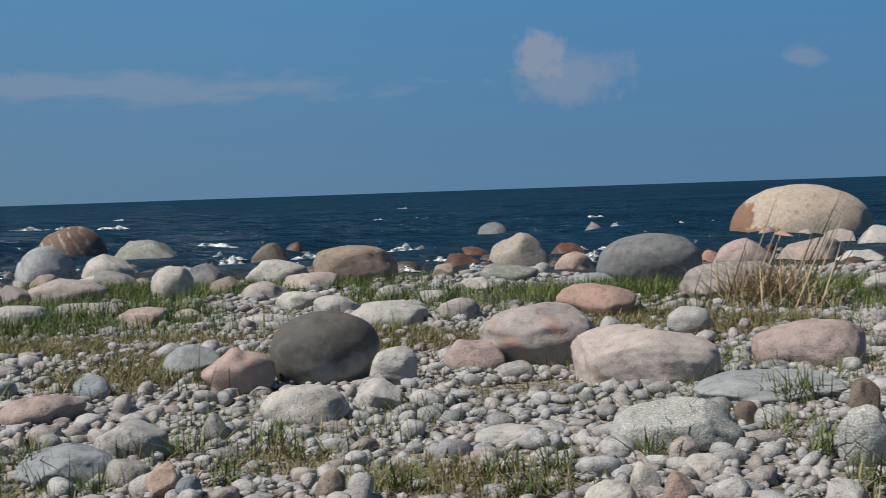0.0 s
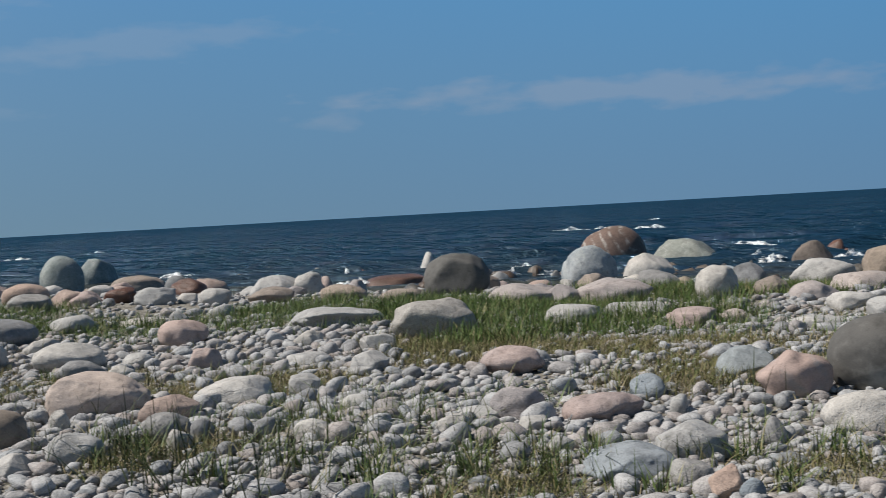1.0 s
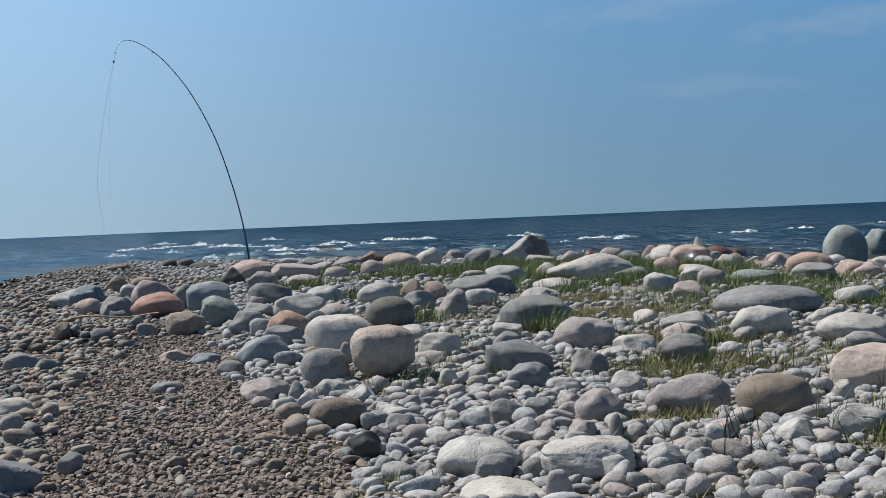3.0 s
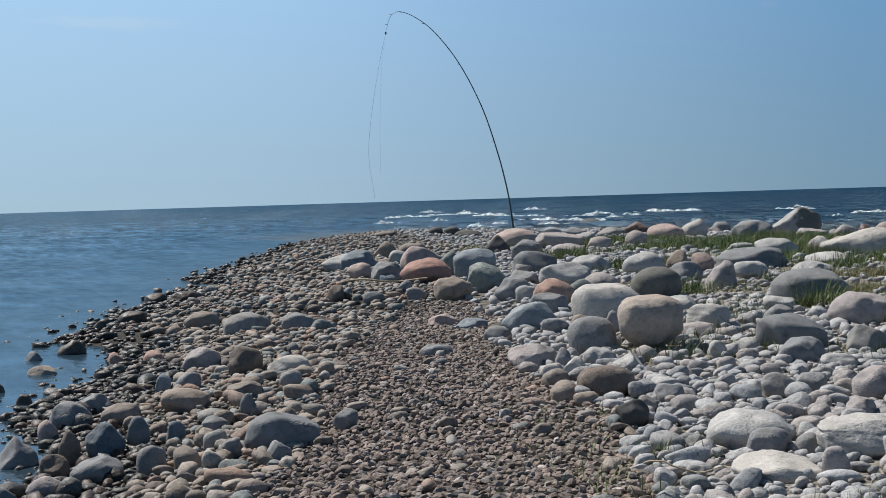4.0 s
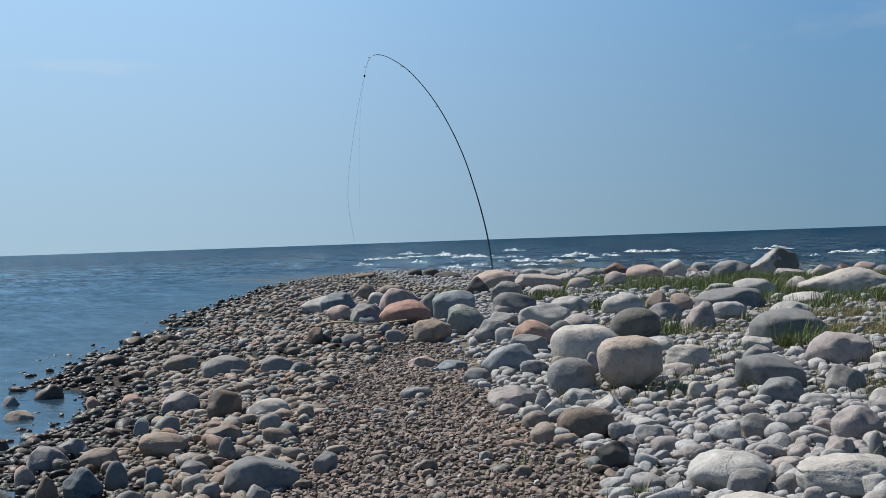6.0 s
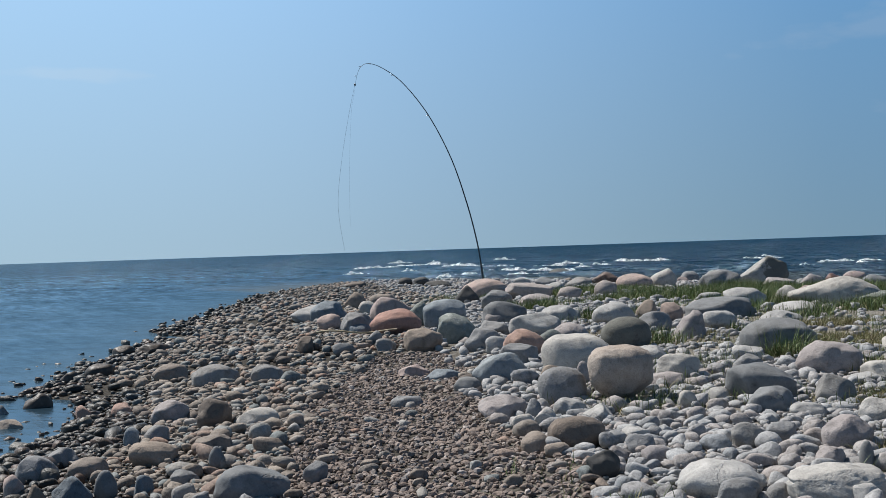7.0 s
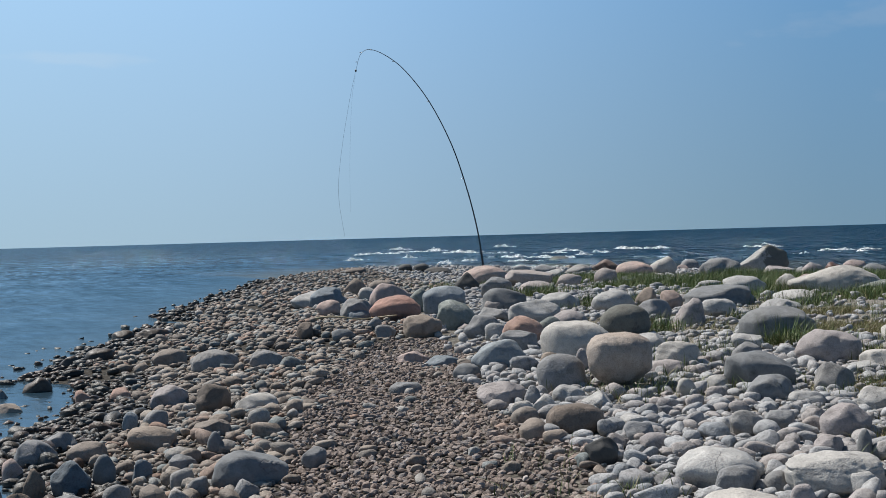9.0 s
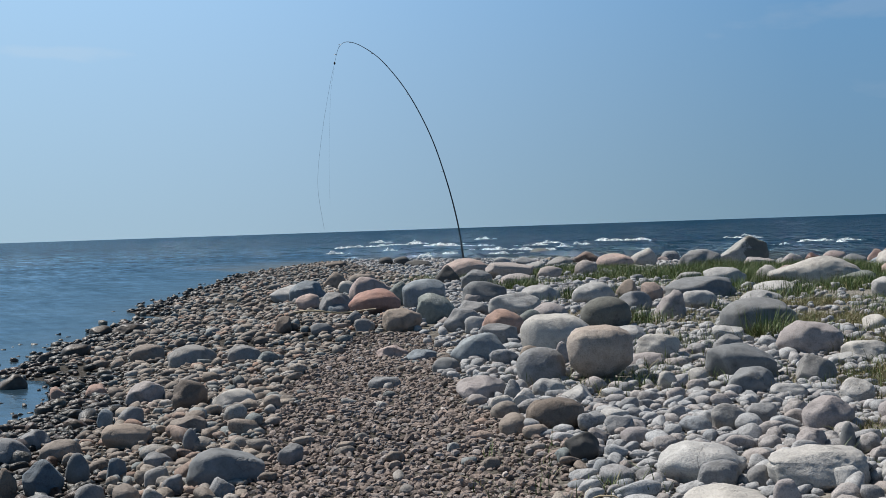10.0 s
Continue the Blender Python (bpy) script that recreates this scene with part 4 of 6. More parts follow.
boulder(-7.74, 1.58, 0.13, 0.10, 0.18, 79, "slate", "egg")
boulder(-7.67, 1.77, 0.12, 0.09, 0.13, 77, "bluedeep", "facet")
boulder(-8.63, 2.07, 0.31, 0.26, 0.14, 77, "tan", "loaf")
boulder(-6.77, 1.62, 0.15, 0.13, 0.13, 77, "tan", "loaf")
boulder(-6.86, 1.46, 0.15, 0.12, 0.15, 78, "grey", "round")
boulder(-8.46, 1.18, 0.13, 0.11, 0.14, 82, "pink", "round")
boulder(-9.28, 1.62, 0.21, 0.21, 0.12, 80, "grey", "slab")
boulder(-9.59, 2.15, 0.13, 0.11, 0.14, 77, "blue", "facet")
boulder(-9.45, 2.29, 0.18, 0.16, 0.14, 76, "grey", "loaf")
boulder(-7.76, 2.04, 0.18, 0.18, 0.09, 75, "grey", "slab")
boulder(-8.64, 2.46, 0.23, 0.20, 0.11, 74, "tan", "loaf")
boulder(-8.00, 2.29, 0.10, 0.08, 0.14, 74, "slate", "egg")
boulder(-12.02, 2.27, 0.14, 0.11, 0.14, 79, "coral", "round")
boulder(-11.96, 2.60, 0.20, 0.20, 0.11, 78, "coral", "slab")
boulder(-12.59, 4.12, 0.32, 0.32, 0.17, 72, "grey", "slab")
boulder(-6.53, 2.02, 0.14, 0.14, 0.11, 73, "grey", "slab")
boulder(-6.87, 1.88, 0.12, 0.10, 0.11, 75, "grey", "round")
boulder(-7.18, 1.87, 0.13, 0.11, 0.11, 75, "grey", "loaf")
boulder(-6.94, 2.53, 0.14, 0.11, 0.12, 70, "grey", "facet")
boulder(-9.20, 4.09, 0.25, 0.25, 0.10, 66, "grey", "slab")
boulder(-7.83, 0.90, 0.28, 0.22, 0.16, 84, "grey", "wedge")
boulder(-7.22, 1.03, 0.17, 0.13, 0.14, 82, "brown", "round")
boulder(-6.79, 0.94, 0.19, 0.16, 0.11, 82, "pinkgrey", "loaf")
boulder(-6.96, 1.21, 0.26, 0.22, 0.13, 80, "grey", "loaf")
boulder(-10.57, 1.08, 0.21, 0.21, 0.05, 84, "wetbrown", "slab")
boulder(-11.09, 1.17, 0.14, 0.11, 0.07, 84, "wetbrown", "round")
boulder(-10.25, 1.28, 0.13, 0.11, 0.07, 83, "wetbrown", "round")
boulder(-12.06, 1.67, 0.28, 0.28, 0.08, 82, "tan", "slab")
boulder(-7.14, 0.66, 0.19, 0.19, 0.08, 85, "wetbrown", "slab")
boulder(-6.78, 0.74, 0.17, 0.14, 0.11, 84, "grey", "round")
boulder(-13.16, 1.73, 0.20, 0.16, 0.09, 83, "slate", "round")
boulder(-8.88, 0.88, 0.09, 0.07, 0.06, 85, "wetbrown", "round")
boulder(-9.55, 1.06, 0.11, 0.11, 0.05, 84, "wetbrown", "slab")
boulder(-7.13, 24.43, 1.07, 0.86, 0.64, 16, "bluewhite", "crag")
boulder(-9.30, 33.97, 1.74, 1.39, 0.81, 15, "striped", "smooth")
boulder(-6.99, 31.98, 1.84, 1.57, 0.47, 12, "greenrust", "loaf")
boulder(-5.92, 24.08, 0.94, 0.75, 0.47, 14, "white", "dome")
boulder(-3.85, 16.00, 0.51, 0.44, 0.24, 14, "grey", "loaf")
boulder(-3.72, 13.45, 0.78, 0.66, 0.25, 16, "pinkgrey", "loaf")
boulder(-4.19, 13.26, 0.45, 0.36, 0.21, 18, "pinkgrey", "slope")
boulder(-3.21, 10.36, 0.47, 0.38, 0.17, 17, "white", "dome")
boulder(-2.66, 13.42, 0.42, 0.34, 0.33, 11, "white", "dome")
boulder(-2.68, 15.41, 0.45, 0.36, 0.32, 10, "grey", "round")
boulder(-2.18, 13.69, 0.34, 0.27, 0.18, 9, "tan", "round")
boulder(-1.93, 15.76, 0.71, 0.57, 0.33, 7, "white", "dome")
boulder(-1.63, 12.67, 0.47, 0.47, 0.18, 7, "pinkgrey", "slab")
boulder(-3.73, 29.51, 0.85, 0.68, 0.38, 7, "brown", "dome")
boulder(-1.34, 13.75, 0.57, 0.57, 0.19, 6, "pinkgrey", "slab")
boulder(-1.21, 11.53, 0.40, 0.40, 0.14, 6, "white", "slab")
boulder(-2.87, 11.12, 0.55, 0.55, 0.12, 15, "white", "slab")
boulder(-2.28, 10.36, 0.38, 0.38, 0.15, 13, "pink", "slab")
boulder(-2.00, 10.62, 0.27, 0.27, 0.11, 11, "pinkgrey", "slab")
boulder(-1.33, 9.93, 0.47, 0.47, 0.11, 8, "white", "slab")
boulder(-0.84, 10.72, 0.37, 0.32, 0.18, 5, "white", "loaf")
boulder(-0.98, 15.03, 0.94, 0.70, 0.45, 4, "tanblock", "block")
boulder(-0.39, 9.61, 0.56, 0.56, 0.17, 2, "white", "slab")
boulder(-0.44, 11.67, 0.29, 0.23, 0.15, 2, "white", "dome")
boulder(-0.11, 11.38, 0.31, 0.31, 0.13, 1, "white", "slab")
boulder(0.10, 9.63, 0.29, 0.23, 0.16, -1, "pinkgrey", "dome")
boulder(0.29, 12.36, 0.28, 0.28, 0.14, -1, "white", "slab")
boulder(1.41, 25.03, 1.13, 0.91, 0.57, -3, "whitecap", "dome")
boulder(0.70, 14.60, 0.62, 0.62, 0.20, -3, "green", "slab")
boulder(0.52, 29.17, 1.03, 1.03, 0.17, -1, "rust", "slab")
boulder(0.34, 25.26, 0.79, 0.79, 0.21, -1, "rust", "slab")
boulder(2.53, 27.63, 0.80, 0.80, 0.28, -5, "rust", "slab")
boulder(2.18, 22.68, 0.73, 0.58, 0.29, -6, "peach", "round")
boulder(1.46, 39.44, 1.07, 1.07, 0.43, -2, "slate", "slab")
boulder(4.65, 42.26, 0.79, 0.79, 0.27, -6, "slate", "slab")
boulder(2.06, 13.60, 1.04, 0.83, 0.50, -9, "slate", "smooth")
boulder(2.22, 10.63, 0.78, 0.66, 0.29, -12, "veined", "loaf")
boulder(1.09, 9.76, 0.58, 0.47, 0.22, -6, "coral", "slope")
boulder(1.43, 13.54, 0.57, 0.57, 0.13, -6, "blue", "slab")
boulder(1.50, 8.43, 0.27, 0.20, 0.18, -10, "white", "block")
boulder(4.95, 22.42, 1.00, 0.80, 0.44, -13, "pink", "dome")
boulder(4.47, 22.79, 0.32, 0.24, 0.26, -11, "orange", "block")
boulder(6.26, 23.19, 1.21, 1.21, 0.37, -15, "pink", "slab")
boulder(6.77, 22.13, 0.82, 0.82, 0.21, -17, "white", "slab")
boulder(8.94, 27.81, 0.93, 0.75, 0.38, -18, "white", "dome")
boulder(3.50, 10.91, 0.32, 0.26, 0.18, -18, "white", "dome")
boulder(9.07, 34.42, 3.46, 2.77, 1.24, -15, "flanked", "smooth")
boulder(7.61, 34.73, 0.71, 0.56, 0.28, -12, "rust", "round")
boulder(7.85, 32.90, 0.73, 0.73, 0.26, -13, "peach", "slab")
boulder(8.19, 30.94, 0.62, 0.50, 0.27, -15, "pink", "round")
boulder(8.64, 29.41, 0.94, 0.94, 0.27, -16, "pinkgrey", "slab")
boulder(7.58, 30.33, 0.86, 0.86, 0.24, -14, "orange", "slab")
boulder(-0.61, 7.03, 0.56, 0.45, 0.35, 5, "capped", "smooth")
boulder(-1.03, 6.79, 0.36, 0.29, 0.22, 9, "peachsplit", "cleft")
boulder(-1.37, 7.34, 0.34, 0.34, 0.15, 11, "blue", "slab")
boulder(-0.26, 6.83, 0.24, 0.18, 0.19, 2, "white", "block")
boulder(0.16, 7.38, 0.33, 0.33, 0.18, -1, "pink", "slab")
boulder(0.50, 7.52, 0.67, 0.54, 0.34, -4, "pinkflame", "dome")
boulder(0.96, 6.69, 0.71, 0.60, 0.26, -8, "pinkbig", "loaf")
boulder(1.85, 7.03, 0.56, 0.48, 0.24, -15, "pink", "loaf")
boulder(1.04, 8.52, 0.17, 0.14, 0.15, -7, "white", "round")
boulder(0.34, 6.89, 0.20, 0.20, 0.09, -3, "white", "slab")
boulder(-0.30, 6.29, 0.23, 0.23, 0.13, 3, "white", "slab")
boulder(-0.62, 5.99, 0.38, 0.30, 0.17, 6, "white", "dome")
boulder(-1.82, 6.21, 0.39, 0.39, 0.12, 17, "pink", "slab")
boulder(-1.73, 6.72, 0.19, 0.19, 0.12, 15, "blue", "slab")
boulder(-1.41, 5.05, 0.37, 0.37, 0.11, 16, "bluegrey", "slab")
boulder(-1.25, 5.42, 0.29, 0.29, 0.14, 13, "white", "slab")
boulder(0.86, 5.20, 0.48, 0.48, 0.18, -10, "lichen", "slab")
boulder(1.43, 6.04, 0.67, 0.67, 0.09, -14, "bluegrey", "slab")
boulder(1.41, 4.68, 0.18, 0.15, 0.20, -17, "lichen", "dome")
boulder(0.83, 4.88, 0.11, 0.09, 0.09, -10, "pinkgrey", "round")
boulder(0.86, 4.64, 0.16, 0.16, 0.08, -11, "white", "slab")
boulder(0.71, 4.27, 0.11, 0.09, 0.11, -10, "peach", "round")
boulder(0.62, 4.41, 0.12, 0.09, 0.11, -8, "white", "slope")
boulder(0.24, 5.50, 0.27, 0.27, 0.07, -3, "white", "slab")
boulder(-0.39, 4.56, 0.11, 0.09, 0.10, 5, "tan", "loaf")
boulder(-0.98, 4.72, 0.12, 0.10, 0.12, 12, "peach", "facet")
boulder(-1.14, 4.91, 0.16, 0.16, 0.10, 13, "grey", "slab")
boulder(-0.88, 4.65, 0.09, 0.07, 0.10, 11, "blue", "facet")
boulder(-0.96, 5.67, 0.11, 0.09, 0.12, 10, "grey", "facet")
boulder(-0.29, 4.45, 0.09, 0.08, 0.11, 4, "white", "round")
boulder(1.63, 5.43, 0.14, 0.11, 0.15, -17, "brown", "round")
boulder(1.19, 5.49, 0.10, 0.10, 0.09, -13, "brown", "slab")
boulder(-1.48, 6.28, 0.09, 0.09, 0.10, 14, "white", "slab")
boulder(0.49, 4.25, 0.16, 0.16, 0.09, -7, "white", "slab")
boulder(1.18, 4.15, 0.15, 0.15, 0.09, -16, "white", "slab")
boulder(-14.82, 13.28, 1.40, 0.63, 0.45, 48, "white", "ridge")
boulder(-21.29, 19.50, 0.55, 0.44, 0.36, 48, "pink", "round")
boulder(-13.94, 13.19, 0.55, 0.44, 0.23, 47, "green", "facet")
boulder(-20.18, 18.98, 0.52, 0.41, 0.28, 47, "slate", "dome")
boulder(-30.47, 29.56, 0.53, 0.42, 0.35, 46, "coral", "round")
boulder(-17.54, 18.02, 0.74, 0.56, 0.38, 44, "peach", "block")
boulder(-30.54, 31.66, 0.72, 0.58, 0.59, 44, "grey", "wedge")
boulder(-29.93, 29.64, 0.70, 0.56, 0.38, 45, "rust", "round")
boulder(-15.35, 15.23, 0.40, 0.40, 0.26, 45, "peach", "slab")
boulder(-14.66, 14.96, 0.28, 0.28, 0.20, 44, "peach", "slab")
boulder(-16.79, 17.56, 0.42, 0.42, 0.22, 44, "white", "slab")
boulder(-16.65, 18.00, 0.33, 0.26, 0.23, 43, "white", "round")
boulder(-26.97, 29.30, 1.06, 1.06, 0.34, 43, "rust", "slab")
boulder(-11.84, 11.64, 0.42, 0.42, 0.22, 46, "white", "slab")
boulder(-12.34, 12.85, 0.53, 0.42, 0.23, 44, "white", "slope")
boulder(-11.69, 12.35, 0.33, 0.27, 0.22, 43, "pinkgrey", "round")
boulder(-10.18, 10.43, 0.39, 0.39, 0.19, 44, "pinkgrey", "slab")
boulder(-8.45, 9.62, 0.97, 0.78, 0.27, 41, "grey", "smooth")
boulder(-7.04, 7.95, 0.45, 0.36, 0.23, 42, "white", "dome")
boulder(-7.73, 7.87, 0.45, 0.45, 0.15, 45, "white", "slab")
boulder(-7.22, 7.28, 0.34, 0.34, 0.15, 45, "pinkgrey", "slab")
boulder(-6.56, 6.62, 0.34, 0.26, 0.19, 45, "slate", "block")
boulder(-8.45, 8.10, 0.22, 0.22, 0.13, 46, "white", "slab")
boulder(-7.22, 6.82, 0.33, 0.33, 0.13, 47, "white", "slab")
boulder(-15.64, 17.81, 0.44, 0.44, 0.18, 41, "peach", "slab")
boulder(-11.73, 13.17, 0.62, 0.62, 0.16, 42, "green", "slab")
boulder(-12.81, 15.54, 0.65, 0.52, 0.35, 40, "peach", "dome")
boulder(-11.44, 13.96, 0.58, 0.58, 0.24, 39, "grey", "slab")
boulder(-20.91, 26.69, 1.03, 0.82, 0.90, 38, "greenbig", "smooth")
boulder(-21.66, 29.04, 1.06, 0.85, 0.72, 37, "greenbig", "crag")
boulder(-11.52, 14.90, 0.58, 0.58, 0.23, 38, "peach", "slab")
boulder(-11.33, 14.88, 0.52, 0.52, 0.19, 37, "pink", "slab")
boulder(-14.00, 18.91, 0.53, 0.53, 0.23, 36, "white", "slab")
boulder(-18.65, 26.58, 1.33, 1.06, 0.36, 35, "orangepatch", "dome")
boulder(-10.96, 15.21, 0.46, 0.37, 0.21, 36, "rust", "crag")
boulder(-10.14, 14.77, 0.55, 0.47, 0.24, 34, "white", "loaf")
boulder(-16.92, 25.60, 0.59, 0.47, 0.36, 33, "slate", "dome")
boulder(-15.36, 24.39, 0.93, 0.74, 0.34, 32, "peach", "dome")
boulder(-9.20, 14.71, 0.42, 0.34, 0.22, 32, "white", "dome")
boulder(-9.89, 15.18, 0.28, 0.28, 0.16, 33, "white", "slab")
boulder(-8.39, 10.86, 0.46, 0.39, 0.16, 38, "white", "loaf")
boulder(-7.95, 11.42, 0.54, 0.54, 0.08, 35, "white", "slab")
boulder(-7.45, 11.26, 0.21, 0.16, 0.15, 33, "white", "round")
boulder(-7.53, 12.18, 0.29, 0.29, 0.16, 32, "white", "slab")
boulder(-6.20, 9.39, 0.42, 0.34, 0.21, 33, "pink", "dome")
boulder(-6.31, 8.10, 0.52, 0.42, 0.21, 38, "white", "dome")
boulder(-7.13, 8.83, 0.32, 0.32, 0.15, 39, "white", "slab")
boulder(-5.87, 7.63, 0.34, 0.27, 0.14, 38, "grey", "dome")
boulder(-5.67, 7.81, 0.21, 0.21, 0.09, 36, "white", "slab")
boulder(-4.71, 6.26, 0.57, 0.49, 0.23, 37, "peachbig", "loaf")
boulder(-4.01, 5.92, 0.32, 0.26, 0.14, 34, "peach", "dome")
boulder(-4.02, 6.34, 0.22, 0.22, 0.11, 32, "white", "slab")
boulder(-3.67, 5.37, 0.24, 0.19, 0.15, 34, "grey", "dome")
boulder(-5.27, 8.23, 0.26, 0.26, 0.15, 33, "pink", "slab")
boulder(-4.65, 5.31, 0.37, 0.30, 0.21, 41, "brownbig", "smooth")
boulder(-5.20, 5.30, 0.48, 0.41, 0.19, 45, "pinkgrey", "loaf")
boulder(-4.57, 5.75, 0.11, 0.09, 0.13, 38, "white", "round")
boulder(-3.87, 4.99, 0.28, 0.24, 0.14, 38, "white", "loaf")
boulder(-5.91, 8.33, 0.24, 0.24, 0.11, 35, "white", "slab")
boulder(-4.04, 4.76, 0.19, 0.19, 0.10, 40, "white", "slab")
boulder(-4.37, 4.66, 0.15, 0.12, 0.11, 43, "pinkgrey", "round")
boulder(-3.50, 5.22, 0.12, 0.10, 0.10, 34, "white", "round")
boulder(-3.48, 5.38, 0.11, 0.08, 0.11, 33, "grey", "block")
boulder(-4.20, 4.11, 0.17, 0.13, 0.11, 46, "white", "round")
boulder(-3.96, 3.92, 0.19, 0.16, 0.09, 45, "grey", "loaf")
boulder(-3.94, 6.48, 0.45, 0.39, 0.17, 31, "white", "loaf")
boulder(-3.78, 6.93, 0.22, 0.22, 0.13, 28, "white", "slab")
boulder(-5.44, 10.62, 0.93, 0.93, 0.19, 27, "white", "slab")
boulder(-5.00, 9.30, 0.24, 0.24, 0.11, 28, "white", "slab")
boulder(-3.76, 7.77, 0.25, 0.20, 0.14, 26, "white", "facet")
boulder(-4.22, 8.86, 0.26, 0.21, 0.13, 25, "white", "facet")
boulder(-4.49, 8.29, 0.33, 0.33, 0.09, 28, "white", "slab")
boulder(-4.13, 9.69, 0.67, 0.54, 0.31, 23, "pitted", "crag")
boulder(-7.87, 15.65, 0.61, 0.52, 0.21, 27, "tan", "loaf")
boulder(-6.17, 13.69, 0.53, 0.45, 0.19, 24, "tan", "loaf")
boulder(-5.94, 14.74, 0.77, 0.58, 0.51, 22, "darktall", "block")
boulder(-12.79, 30.00, 0.70, 0.56, 0.56, 23, "white", "wedge")
boulder(-9.91, 18.51, 0.52, 0.41, 0.37, 28, "white", "round")
boulder(-11.94, 26.40, 1.56, 1.56, 0.21, 24, "rust", "slab")
boulder(-4.62, 13.31, 0.81, 0.81, 0.23, 19, "pinkgrey", "slab")
boulder(-4.51, 13.62, 0.40, 0.32, 0.21, 18, "pinkgrey", "round")
boulder(-2.72, 7.49, 0.37, 0.30, 0.16, 20, "pink", "dome")
boulder(-2.92, 5.42, 0.20, 0.16, 0.10, 28, "white", "slope")
boulder(-3.13, 6.28, 0.19, 0.19, 0.08, 26, "white", "slab")
# lesser ones between them
boulder(-10.33, 18.31, 0.83, 0.69, 0.32, 29, "white", "round")
boulder(-13.06, 25.23, 0.35, 0.30, 0.22, 27, "pink", "round")
boulder(-8.67, 15.25, 0.65, 0.55, 0.22, 30, "tan", "round")
boulder(-3.79, 7.74, 0.24, 0.27, 0.06, 26, "white", "slab")
boulder(-2.20, 6.09, 0.26, 0.22, 0.16, 20, "pinkgrey", "round")
boulder(-2.40, 6.08, 0.26, 0.30, 0.06, 21, "white", "slab")
boulder(-2.03, 5.80, 0.13, 0.11, 0.08, 19, "white", "facet")
boulder(-1.77, 5.37, 0.11, 0.10, 0.07, 18, "white", "round")
boulder(-2.37, 5.68, 0.15, 0.13, 0.09, 23, "white", "round")
boulder(-8.97, 24.53, 0.45, 0.38, 0.22, 20, "white", "round")
boulder(-8.09, 25.31, 0.28, 0.23, 0.17, 18, "grey", "round")
boulder(-3.68, 33.69, 0.59, 0.50, 0.24, 6, "rust", "round")
boulder(0.87, 4.28, 0.12, 0.10, 0.08, -12, "white", "round")
boulder(-45.24, 18.30, 0.81, 0.93, 0.19, 68, "brown", "slab")
boulder(-42.94, 19.22, 0.57, 0.48, 0.26, 66, "dark", "facet")
boulder(-41.93, 19.33, 0.62, 0.52, 0.29, 65, "dark", "round")
boulder(-40.17, 19.14, 0.92, 1.06, 0.20, 65, "dark", "slab")
boulder(-58.55, 34.56, 1.27, 1.46, 0.25, 59, "dark", "slab")


# ---- the ridge of lesser boulders along the outer shore ----
def lay_ridge(n, seed):
    rng = np.random.RandomState(seed)
    tones = ("white", "white", "white", "pink", "pinkgrey", "tan", "grey", "pink", "rust", "blue")
    shapes = ("round", "round", "slab", "facet", "cone")
    a, d, w = np.radians(rng.uniform(-24, 63, n)), rng.uniform(13, 46, n), 0.32 + 0.5 * rng.uniform(0, 1, n) ** 2
    x, y = -np.sin(a) * d, np.cos(a) * d
    s = inland(x, y)
    thin = (a > radians(9)) | (rng.uniform(0, 1, n) < 0.3)
    for i in np.flatnonzero((s > -0.6) & (s < 4.2) & (y > 0.55 * -x) & thin):
        if all(math.hypot(x[i] - b[0], y[i] - b[1]) > 0.42 * w[i] + b[2] for b in SOLID):
            boulder(x[i], y[i], w[i], w[i] * rng.uniform(0.6, 0.9), w[i] * rng.uniform(0.38, 0.6), rng.uniform(0, 180), tones[rng.randint(len(tones))], shapes[rng.randint(len(shapes))])


lay_ridge(700, 17)


def rocks_awash(n, seed, yaws, reach):
    """Low wet rocks that just break the surface off the outer shore."""
    rng = np.random.RandomState(seed)
    for _ in range(n):
        a, d = radians(rng.uniform(*yaws)), rng.uniform(*reach)
        x, y, w = -math.sin(a) * d, math.cos(a) * d, rng.uniform(0.3, 0.8)
        s = float(inland(x, y))
        if -14 < s < -0.8 and all(math.hypot(x - b[0], y - b[1]) > 0.42 * w + b[2] for b in SOLID):
            boulder(x, y, w, w * 0.7, rng.uniform(0.04, 0.12), rng.uniform(0, 180), ("rust", "brown", "slate", "dark", "rust")[rng.randint(5)], ("round", "slab", "round")[rng.randint(3)])


rocks_awash(130, 29, (-16, 58), (19, 44))


